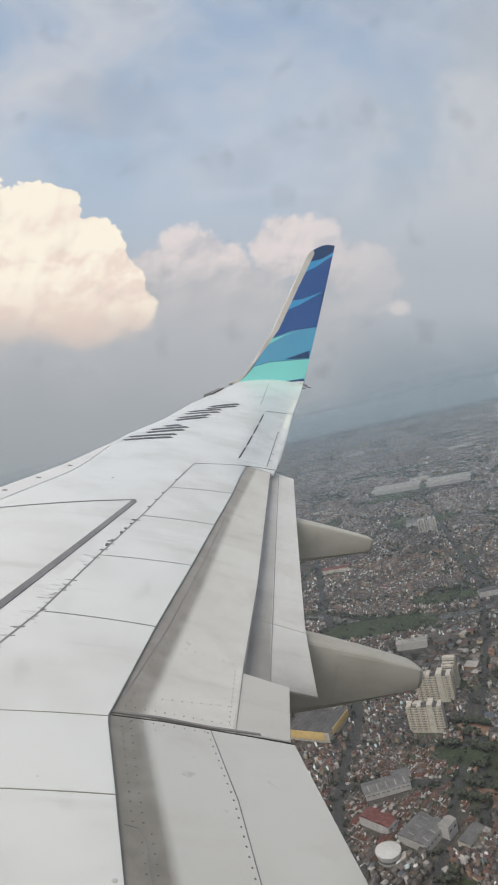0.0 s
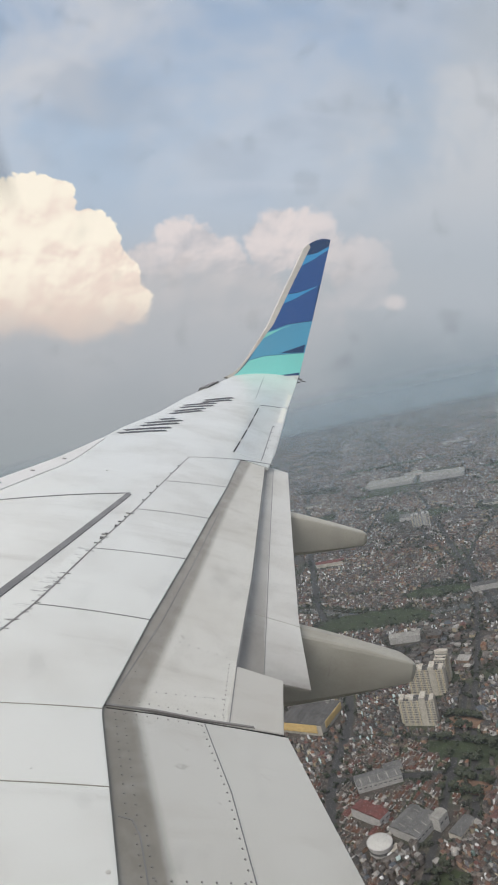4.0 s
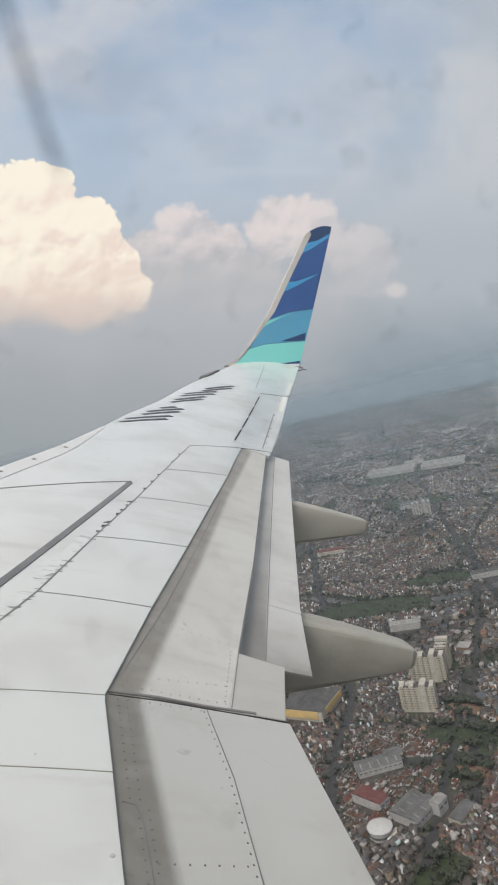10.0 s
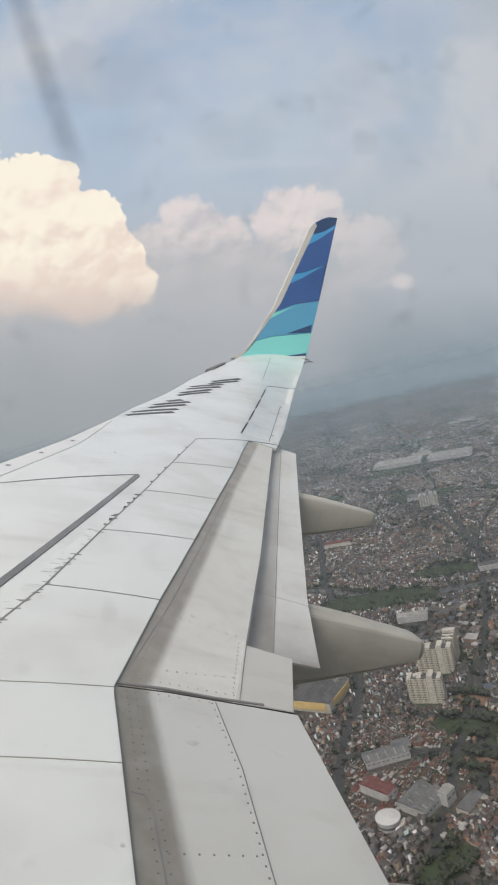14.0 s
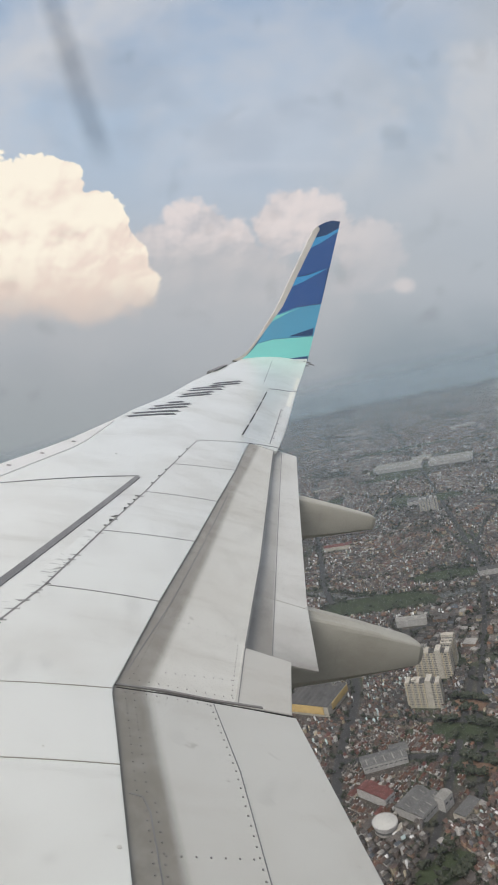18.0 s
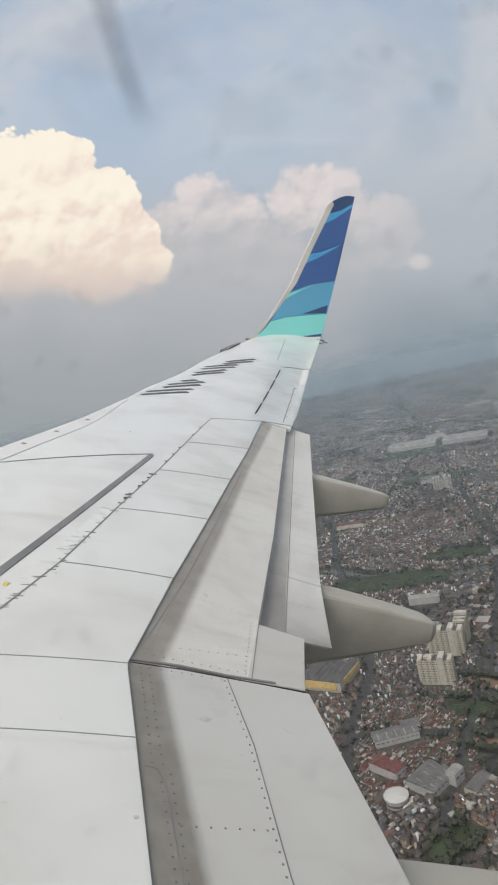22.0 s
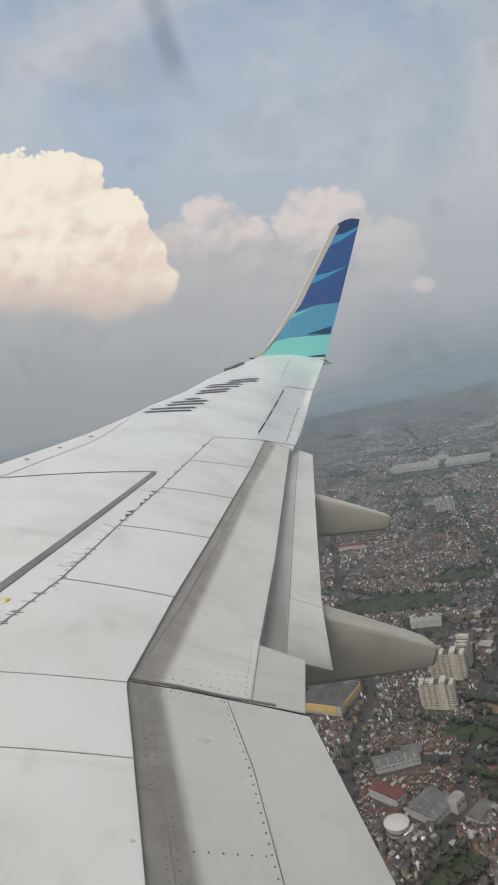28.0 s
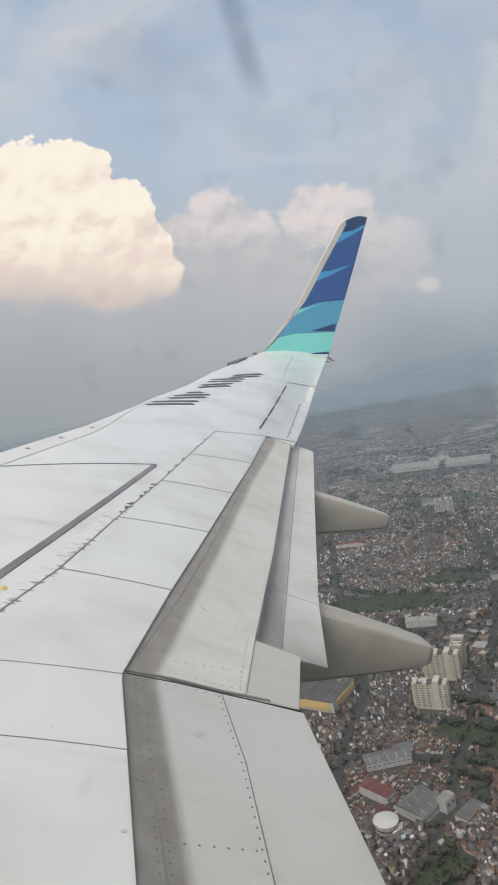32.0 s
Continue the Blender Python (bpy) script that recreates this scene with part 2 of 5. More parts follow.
def along(pts):
    """x as a function of y through plan points given from inboard to outboard."""
    ys, xs = [q[1] for q in pts], [q[0] for q in pts]

    def fx(y):
        if y < ys[0]:
            return xs[0] + (y - ys[0]) * (xs[1] - xs[0]) / (ys[1] - ys[0])
        if y > ys[-1]:
            return xs[-1] + (y - ys[-1]) * (xs[-1] - xs[-2]) / (ys[-1] - ys[-2])
        return float(np.interp(y, ys, xs))
    return fx


def ribbon(S, pts, width, off=0.004, thick=0.004, step=0.12):
    """A thin strip that lies on the surface along a plan line."""
    line = []
    for a, b in zip(pts, pts[1:]):
        n = max(1, int(math.dist(a, b) / step))
        line += [(a[0] + (b[0] - a[0]) * i / n, a[1] + (b[1] - a[1]) * i / n) for i in range(n)]
    line.append(pts[-1])
    v, f = [], []
    for i, q in enumerate(line):
        a, b = line[max(i - 1, 0)], line[min(i + 1, len(line) - 1)]
        d = math.dist(a, b)
        nx, ny = -(b[1] - a[1]) / d * width / 2, (b[0] - a[0]) / d * width / 2
        for s in (1, -1):
            x, y = q[0] + s * nx, q[1] + s * ny
            z = S(x, y) + off
            v += [(x, y, z), (x, y, z - thick - off)]
    for i in range(len(line) - 1):
        a, b = 4 * i, 4 * i + 4
        f += [(a, a + 2, b + 2, b), (a, b, b + 1, a + 1), (a + 2, a + 3, b + 3, b + 2)]
    return v, f


def studs(S, pts, r, h=0.003):
    """Low rivet heads at plan points."""
    out = []
    for x, y in pts:
        z = S(x, y)
        v = [(x + r * math.cos(a), y + r * math.sin(a), z - 0.001) for a in np.linspace(0, 2 * math.pi, 9)[:8]]
        v += [(x + 0.6 * r * math.cos(a), y + 0.6 * r * math.sin(a), z + h) for a in np.linspace(0, 2 * math.pi, 9)[:8]]
        out.append((v, [tuple(range(8, 16))] + [(i, (i + 1) % 8, 8 + (i + 1) % 8, 8 + i) for i in range(8)]))
    return join(*out)


def row(a, b, gap):
    n = max(1, int(math.dist(a, b) / gap))
    return [(a[0] + (b[0] - a[0]) * i / n, a[1] + (b[1] - a[1]) * i / n) for i in range(n + 1)]

# ---- the wing ----
def dihedral(y):
    return 0.0934 * y + 1.3863 * (y / 16.6) ** 2


def top_skin(x, y):
    """Height of the wing's upper skin."""
    le = 0.5216 * y
    te = 6.0993 + 0.3378 * (y - 4.6615) if y > 4.6615 else 6.0993 + 0.0604 * (4.6615 - y)
    c = min(max((x - le) / (te - le), 0), 1)
    t = min(max((y - 10) / 6.63, 0), 1.2)
    return dihedral(y) + 0.2 * (te - le) * c * (1 - c) + 0.30 * t * t * min(max((x - le) / 1.5, 0), 1.2)


LE = along([(1.50, 1.9), (4.53, 7.97), (5.13, 9.1), (5.66, 10.28), (6.01, 11.11), (6.65, 12.32), (7.30, 13.8), (7.91, 14.95), (8.55, 15.97), (8.90, 16.56)])
SPOIL = along([(5.33, 1.9), (5.33, 3.51), (5.34, 4.07), (5.34, 4.57), (5.67, 5.48), (6.07, 6.51), (6.46, 7.54), (7.42, 10.01)])
TE = along([(7.91, 10.27), (8.17, 10.89), (9.34, 13.90), (10.27, 16.15), (10.46, 16.6)])


def flap_skin(x, y):
    s = SPOIL(y)
    return top_skin(min(x, s), y) - 0.008 - 0.16 * max(x - s, 0)


def aft_skin(x, y):
    return flap_skin(x, y) - 0.065


wing = tagged(new("airliner_wing"), "white airliner wing with drooped flaps and a blue winglet", "aircraft wing")
wing.matrix_world = AIR


def torsion_box(y0, y1, aft, tail, n):
    """Upper and lower skin round a blunt nose."""
    v, f, m = [], [], 0
    cs = [0, 0.01, 0.03, 0.07, 0.13, 0.2, 0.3, 0.4, 0.5, 0.6, 0.7, 0.8, 0.9, 1]
    for i in range(n + 1):
        y = y0 + (y1 - y0) * i / n
        a, b = LE(y), aft(y)
        loop = [(a + (b - a) * c, y, top_skin(a + (b - a) * c, y)) for c in reversed(cs)]
        z = top_skin(a, y)
        h = 0.16 - 0.006 * y
        loop += [(a - 0.015, y, z - 0.1 * h), (a - 0.03, y, z - 0.4 * h), (a - 0.02, y, z - 0.8 * h), (a + 0.02, y, z - h)]
        for c in cs[3:]:
            x = a + (b - a) * c
            loop.append((x, y, top_skin(x, y) - (h + (tail - h) * c + 0.35 * (b - a) * c * (1 - c))))
        m = len(loop)
        v += loop
    for i in range(n):
        for j in range(m):
            a, b = i * m + j, i * m + (j + 1) % m
            f.append((a, b, b + m, a + m))
    f += [tuple(range(m)), tuple(reversed(range(n * m, n * m + m)))]
    return v, f


part("inner_skin", torsion_box(1.9, 10.02, lambda y: SPOIL(y) - 0.01, 0.10, 60), WHITE, wing)
part("root_fairing", torsion_box(1.40, 1.898, lambda y: SPOIL(1.95) - 0.01, 0.12, 6), WHITE, wing)
part("outer_skin", torsion_box(10.02, 16.58, TE, 0.03, 50), WHITE, wing)

# slat along the nose, with its bolt heads
slat_w = along([(0.30, 1.9), (0.27, 7.9), (0.26, 8.7), (0.04, 10.3)])
part("slat", slab(between(top_skin, 2.2, 10.25, lambda y: LE(y) + 0.004, lambda y: LE(y) + slat_w(y), 0.006), 4, 50, 0.03), SILVER, wing, "bare metal leading edge slat")
for y in (7.92, 8.42, 8.98):
    part("bolt_cover", studs(top_skin, [(LE(y) + 0.12, y)], 0.030, 0.013), STEEL, wing)
part("nose_lump", slab(quad(top_skin, (7.76, 14.86), (7.93, 14.9), (8.22, 15.62), (8.34, 15.66), 0.035), 4, 6, 0.07, 0.03), BAND, wing, "dark grey lump on the outer leading edge")

# spoilers and fixed panels, one slab each
HINGE = [(4.32, 4.01), (4.56, 4.49), (5.01, 5.47), (5.37, 6.41), (5.78, 7.42), (6.17, 8.42), (6.63, 9.56)]
TAILS = [(5.335, 4.06), (5.335, 4.57), (5.665, 5.48), (6.065, 6.51), (6.46, 7.54), (6.90, 8.66), (7.38, 9.97)]


def inset(a, b, k):
    d = math.dist(a, b)
    return a[0] + (b[0] - a[0]) * k / d, a[1] + (b[1] - a[1]) * k / d


for i in range(6):
    a, b, c, d = HINGE[i], TAILS[i], HINGE[i + 1], TAILS[i + 1]
    g = 0.003
    part("spoiler", slab(quad(top_skin, inset(a, c, g), inset(b, d, g), inset(c, a, g), inset(d, b, g), 0.006), 8, 10, 0.02, 0.001), WHITE, wing)
part("root_panel", slab(quad(top_skin, (3.4, 1.95), (5.325, 1.95), (4.31, 4.007), (5.334, 4.057), 0.006), 8, 14, 0.02, 0.001), WHITE, wing)
for k, (a, b) in enumerate(zip(HINGE, TAILS)):
    part("joint_line", ribbon(top_skin, [a, b], 0.0025 if k < 2 else 0.006, 0.0075), GREYP if k < 2 else STEEL, wing)
part("hinge_grime", ribbon(top_skin, [(HINGE[0][0] - 0.045, 4.0), *[(a - 0.045, b) for a, b in HINGE[1:4]]], 0.088, 0.0072, 0.003), GRIME, wing, "grease-streaked paint along a hinge")
part("hinge_line", ribbon(top_skin, [(4.05, 3.4), *HINGE], 0.010, 0.008), STEEL, wing)
part("outer_joint", ribbon(top_skin, [(6.63, 9.56), (7.37, 9.98), (7.93, 10.24)], 0.012), LINE, wing)
# this grey strip puts a gap's shade into colour
part("dark_band", ribbon(top_skin, [(4.45, 4.66), (4.76, 5.425), (5.12, 6.295), (5.755, 7.825)], 0.048, 0.005), BAND, wing, "dark grey strip for the shade in a wing gap")
part("front_line", ribbon(top_skin, [(3.9, 7.05), (4.59, 7.33), (5.02, 7.52), (5.77, 7.86)], 0.014), LINE, wing)
HLINE = along(HINGE)
for y in (4.72, 5.05, 5.25, 5.50, 5.58, 5.65, 5.72, 5.79, 5.86, 6.2, 6.62, 6.95, 7.18, 7.7, 7.95, 8.2, 8.75, 9.1):
    part("hinge_fitting", ribbon(top_skin, [(HLINE(y) - 0.028, y - 0.003), (HLINE(y) + 0.008, y)], 0.005, 0.0085), BAND, wing)

grease = random.Random(5)
for i in range(30):
    y = grease.choice((grease.uniform(4.85, 5.35), grease.uniform(5.35, 6.0), grease.uniform(6.1, 7.3)))
    fore, tail = grease.uniform(0.004, 0.05), grease.uniform(0.0, 0.03)
    part("grease_streak", ribbon(top_skin, [(HLINE(y) - fore, y - 0.01), (HLINE(y) + tail, y)], grease.uniform(0.002, 0.006), 0.0088, 0.002), grease.choice((BAND, LINE, STAIN, STAIN)), wing)

part("tether_ring", studs(top_skin, [(4.75, 5.15)], 0.022, 0.012), YELLOW, wing, "small yellow tether fitting")

# aileron with its tab
part("aileron", slab(quad(top_skin, (7.36, 10.23), (7.925, 10.29), (8.66, 13.55), (9.335, 13.885), 0.006), 5, 14, 0.02, 0.004), WHITE, wing)
for k in range(4):
    a, b = 0.02 + 0.25 * k, 0.22 + 0.25 * k
    pt = lambda s: (7.35 + 1.25 * s, 10.21 + 3.17 * s)
    part("aileron_gap", ribbon(top_skin, [pt(a), pt(b)], 0.020, 0.010), BLACK, wing)
part("tab_line", ribbon(top_skin, [(7.77, 10.25), (8.59, 12.42)], 0.012, 0.010), LINE, wing)
for y in (10.6, 11.0, 11.5, 12.0, 12.4):
    x = 7.77 + (y - 10.25) * 0.378
    part("tab_fitting", ribbon(top_skin, [(x, y), (x + 0.035, y - 0.005)], 0.018, 0.011), BAND, wing)
part("aileron_end", ribbon(top_skin, [(8.68, 13.57), (9.36, 13.91)], 0.018, 0.008), LINE, wing)
part("tip_joint", ribbon(top_skin, [(8.70, 14.0), (9.45, 16.1)], 0.010), LINE, wing)
part("tip_discharger", join(box(10.36, 16.35, 3.17, 0.18, 0.06, 0.025), box(10.44, 16.25, 3.13, 0.14, 0.03, 0.02), box(10.4, 16.42, 3.10, 0.10, 0.03, 0.02)), STEEL, wing)
# painted highlight: two pale ribbons where the edge catches the sun
part("tip_strip", ribbon(top_skin, [(TE(12.75) - 0.07, 12.75), (TE(13.85) - 0.07, 13.85)], 0.085, 0.009), GLEAM, wing, "pale strip painted as the sun's gleam on the edge")
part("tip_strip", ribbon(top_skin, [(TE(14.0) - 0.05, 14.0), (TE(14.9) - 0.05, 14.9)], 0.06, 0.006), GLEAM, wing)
for x, y, r in ((5.302, 3.66, 0.016), (4.99, 5.33, 0.008), (5.28, 5.01, 0.006), (4.88, 5.30, 0.006), (5.05, 4.12, 0.006), (5.60, 8.55, 0.012)):
    part("access_cap", studs(top_skin, [(x, y)], r, 0.0068), GREYP if r < 0.015 else WARM, wing)

# registration, as plain dark bars of the characters' size
REG = (((5.87, 10.55), (6.54, 10.86)), ((6.22, 11.10), (6.80, 11.42)), ((6.55, 11.62), (6.80, 11.76)), ((6.78, 12.12), (7.36, 12.50)), ((7.03, 12.70), (7.66, 13.0)), ((7.50, 13.22), (8.12, 13.62)))
for (a, b) in REG:
    for k in ((0.0,) if a == (6.55, 11.62) else (0.0, 0.22)):
        part("letter_bar", ribbon(top_skin, [(a[0] + 0.42 * k, a[1] + k), (b[0] + 0.42 * k, b[1] + k)], 0.085, 0.003), LETTER, wing)

def rivets(pts, r, parent):
    """Single low rivet heads on one shared mesh."""
    me = mesh("rivet", *studs(lambda x, y: 0.0, [(0, 0)], r), STEEL)
    for x, y in pts:
        o = new("rivet", me)
        o.parent, o.location = parent, (x, y, flap_skin(x, y))


# outboard flap: worn, shade-toned nose, main panel, aft flap
F_NOSE = along([(5.53, 4.69), (6.13, 6.30), (6.76, 8.02), (7.58, 10.08)])
F_TE = along([(5.98, 4.69), (6.15, 5.21), (6.62, 6.55), (7.77, 10.05)])


def nose_tone(ob, line, fore, aft, gain=lambda y: 1.0, end=lambda y: 0.0):
    """Sets how dull the paint is, from the nose to a little aft of a line, at least end(y)."""
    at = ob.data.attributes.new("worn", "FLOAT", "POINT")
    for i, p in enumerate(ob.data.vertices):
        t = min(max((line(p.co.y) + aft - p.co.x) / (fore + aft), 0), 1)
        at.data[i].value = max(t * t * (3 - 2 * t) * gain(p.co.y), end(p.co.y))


flap = part("outboard_flap", slab(between(flap_skin, 4.642, 10.05, lambda y: SPOIL(y) - 0.10, F_TE), 40, 40, 0.05, 0.001), FLAP, wing, "drooped light grey flap with a worn, shade-toned nose")
# band holds dull worn paint and the spoilers' shade in one tone
nose_tone(flap, F_NOSE, 0.03, 0.03, lambda y: 0.95 - 0.03 * (y - 4.7))
part("flap_line", ribbon(flap_skin, [(5.42, 4.75), (5.76, 5.55), (6.15, 6.55), (6.62, 7.8)], 0.005, 0.002), LINE, flap)
rivets(row((5.385, 4.74), (6.00, 6.40), 0.07) + row((5.455, 4.74), (6.09, 6.42), 0.07) + row((6.02, 6.46), (7.06, 9.15), 0.12) + row((6.11, 6.48), (7.10, 9.05), 0.12), 0.0042, flap)
rivets(row((5.43, 4.695), (5.95, 4.70), 0.045), 0.0042, flap)
rivets(row((5.62, 4.8), (5.98, 4.85), 0.05) + row((5.72, 5.35), (6.1, 5.27), 0.05) + row((5.95, 4.72), (6.1, 5.2), 0.045), 0.0045, flap)
part("flap_end_panel", slab(quad(flap_skin, (5.945, 4.646), (6.26, 4.656), (6.135, 5.20), (6.42, 5.15), 0.003), 5, 6, 0.05, 0.003), WARM, flap)
part("panel_gap", ribbon(flap_skin, [(5.97, 4.66), (6.15, 5.21)], 0.005, 0.005), LINE, flap)
A0 = along([(6.22, 5.38), (6.71, 6.80), (7.91, 10.40)])
A1 = along([(6.38, 5.37), (6.87, 6.88), (8.01, 10.40)])
A2 = along([(6.645, 5.24), (6.87, 6.09), (7.13, 6.91), (8.20, 10.30)])
aft = part("aft_flap", slab(between(aft_skin, 5.24, 10.36, lambda y: A0(y) - 0.08, A2), 30, 40, 0.012, 0.001), AFT_LIGHTENED, wing, "drooped narrow aft flap with a dull nose")
# dull nose band, and a tone that darkens smoothly towards the inboard end
nose_tone(aft, A1, 0.008, 0.008, lambda y: min(1.1, 0.42 + 0.8 * math.exp(-(y - 5.3) / 1.1)), lambda y: 0.85 * math.exp(-max(y - 5.24, 0) / 0.30) + 0.12)
part("aft_seam", ribbon(aft_skin, [(A1(y), y) for y in (5.3, 6.2, 7.0, 8.0, 9.2, 10.3)], 0.006, 0.002), LINE, aft)
part("flap_gap", ribbon(flap_skin, [(6.15, 5.21), (6.62, 6.55), (7.77, 10.05)], 0.009, 0.004), BAND, flap)
part("aft_joint", ribbon(aft_skin, [(6.50, 6.06), (6.87, 6.02)], 0.004, 0.002), GREYP, aft)

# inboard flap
inner = part("inboard_flap", slab(between(flap_skin, 1.95, 4.634, lambda y: 5.23, lambda y: 6.275), 44, 20, 0.06, 0.001), INFLAP, wing, "light grey inboard flap with a worn, shade-toned nose")
# same band here: worn paint and recess shade painted together
nose_tone(inner, lambda y: 5.505 + 0.01 * (4.6 - y), 0.03, 0.03)
part("flap_joint", ribbon(flap_skin, [(5.835, 4.62), (5.85, 4.15), (5.81, 3.5), (5.80, 2.4)], 0.005, 0.002), LINE, inner)
rivets(row((5.815, 4.6), (5.83, 4.15), 0.05) + row((5.83, 4.15), (5.79, 3.45), 0.05), 0.0055, inner)
rivets(row((5.46, 3.66), (5.78, 3.69), 0.05), 0.005, inner)
rivets(row((5.40, 4.58), (5.39, 3.95), 0.05) + row((5.44, 4.58), (5.43, 3.95), 0.05) + row((5.415, 3.9), (5.41, 3.3), 0.045) + row((5.455, 3.9), (5.45, 3.3), 0.045), 0.0048, inner)
rivets(row((5.45, 4.59), (5.80, 4.605), 0.05), 0.0042, inner)
part("access_line", ribbon(flap_skin, [(5.36, 3.93), (5.41, 3.92), (5.43, 3.85), (5.435, 3.4)], 0.005, 0.002), LINE, inner)
part("flap_seal", ribbon(flap_skin, [(5.35, 4.625), (5.60, 4.648), (5.83, 4.645), (6.10, 4.662)], 0.013, 0.007, 0.02), GREYD, wing, "worn dark rubber flap seal")
part("seal_gap", ribbon(flap_skin, [(5.36, 4.604), (5.60, 4.626), (5.83, 4.630), (6.26, 4.642)], 0.004, 0.003, 0.02), BLACK, wing)

# flap track fairings
def canoe(x0, x1, y, half, ztop0, ztop1, zlow0, zlow1):
    """A pod with a narrow crown, flat sides, rounded keel and a blunt tail."""
    v, f, n = [], [], 30
    shape = [(0.3, 1.0), (0.8, 0.90), (0.90, 0.84), (0.95, 0.74), (1.0, 0.3), (1.0, -0.1), (0.97, -0.45), (0.9, -0.78), (0.7, -0.95), (0.3, -1.0)]
    shape = shape + [(-a, b) for a, b in reversed(shape)]
    m = len(shape)
    for i in range(n + 1):
        s = i / n
        x = x0 + (x1 - x0) * s
        zt, zl = ztop0 + (ztop1 - ztop0) * (0.35 * s + 0.65 * s ** 1.5), zlow0 + (zlow1 - zlow0) * s ** 1.25
        k = 1.0 if s < 0.97 else (0.97 if s < 1 else 0.86)
        w, h, c = half * (1 - 0.2 * s ** 2) * k, (zt - zl) / 2 * k, (zt + zl) / 2
        v += [(x, y - w * a, c + h * b) for a, b in shape]
    for i in range(n):
        for j in range(m):
            a, b = i * m + j, i * m + (j + 1) % m
            f.append((a, a + m, b + m, b))
    f += [tuple(range(m)), tuple(reversed(range(n * m, n * m + m)))]
    return v, f


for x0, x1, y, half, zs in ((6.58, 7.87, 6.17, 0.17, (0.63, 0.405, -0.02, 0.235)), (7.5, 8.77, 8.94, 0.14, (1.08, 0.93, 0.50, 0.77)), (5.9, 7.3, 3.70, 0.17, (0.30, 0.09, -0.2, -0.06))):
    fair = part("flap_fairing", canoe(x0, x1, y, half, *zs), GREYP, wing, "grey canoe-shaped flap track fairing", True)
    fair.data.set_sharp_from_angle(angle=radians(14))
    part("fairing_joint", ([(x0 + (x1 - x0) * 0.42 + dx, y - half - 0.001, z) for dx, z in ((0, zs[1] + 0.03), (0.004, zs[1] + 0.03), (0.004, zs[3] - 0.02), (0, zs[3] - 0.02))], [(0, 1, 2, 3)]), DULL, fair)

# winglet: plan in its own leaning plane (aft, up)
def lean(x, z, out=0.0):
    return x, 16.62 + (z - 3.19) * 0.212 - out, z + 0.2 * out


def plate(pts, t0, t1):
    n = len(pts)
    v = [lean(x, z, t0) for x, z in pts] + [lean(x, z, t1) for x, z in pts]
    return v, [tuple(range(n)), tuple(reversed(range(n, 2 * n)))] + [(i, i + n, (i + 1) % n + n, (i + 1) % n) for i in range(n)]


OUT = [(8.70, 2.93), (8.83, 3.02), (8.94, 3.12), (9.04, 3.24), (9.18, 3.48), (9.59, 4.29), (9.98, 5.39), (10.33, 6.37), (10.44, 6.52), (10.60, 6.64), (10.77, 6.73), (10.99, 6.755), (10.88, 6.0), (10.69, 4.71), (10.53, 3.72), (10.46, 3.22)]
winglet = part("winglet", plate(OUT, -0.05, 0.05), DEEP, wing, "tall blended winglet striped in blues and teal")
EDGE = along([(8.98, 3.01), (9.36, 3.75), (9.72, 4.38), (10.12, 5.49), (10.49, 6.48)])
REAR = along([(10.455, 3.24), (10.53, 3.72), (10.69, 4.71), (10.88, 6.0), (10.985, 6.72)])
part("leading_edge", plate([(8.66, 2.93), (8.81, 3.03), (8.925, 3.13), (9.025, 3.25), (9.165, 3.485), (9.57, 4.295), (9.96, 5.395), (10.31, 6.375), (10.42, 6.51), (EDGE(6.44), 6.44), (EDGE(5.49), 5.49), (EDGE(4.38), 4.38), (EDGE(3.75), 3.75), (9.09, 3.28), (8.95, 3.08), (8.80, 2.93)], -0.055, 0.06), CREAM, winglet, "pale worn leading edge strip")
def stripe(name, pts, mat, t=0.056):
    part(name, plate(pts, 0.05, t), mat, winglet)
stripe("teal_stripe", [(8.84, 2.97), (8.98, 3.10), (9.10, 3.26), (9.19, 3.40), (9.55, 3.57), (REAR(3.83), 3.83), (REAR(3.26), 3.26)], TEAL)
stripe("blue_stripe", [(9.19, 3.41), (9.56, 4.14), (10.05, 4.42), (REAR(4.63), 4.63), (REAR(4.05), 4.05), (REAR(3.84), 3.84), (9.55, 3.58)], CYAN)
stripe("mint_stripe", [(9.46, 3.95), (9.56, 4.12), (10.20, 4.45), (9.9, 4.28)], TEAL, 0.060)
stripe("dark_wedge", [(9.93, 3.71), (10.54, 4.03), (10.52, 3.84)], DEEP, 0.060)
stripe("dark_wedge", [(9.76, 3.13), (10.45, 3.34), (10.45, 3.25)], DEEP, 0.060)
stripe("navy_stripe", [(9.57, 4.15), (9.82, 4.835), (10.2, 5.085), (10.765, 5.52), (REAR(4.65), 4.65), (10.05, 4.43)], NAVY)
stripe("bright_wedge", [(9.82, 4.84), (9.93, 5.12), (10.25, 5.24), (10.77, 5.53), (10.2, 5.09)], SKYB)
stripe("navy_stripe", [(9.94, 5.14), (10.23, 5.875), (10.55, 6.115), (10.95, 6.485), (REAR(5.55), 5.55), (10.25, 5.26)], NAVY)
stripe("bright_wedge", [(10.23, 5.88), (10.38, 6.20), (10.66, 6.33), (10.97, 6.58), (10.955, 6.49), (10.55, 6.12)], SKYB)

# ---- sky backdrop: a far curved sheet of cloud beyond the city ----
VIEW = AIR @ pose(4.904, 1.609, 1.999, 90 - 3.341, -8.66, -15.983)
FAR = 4880.0


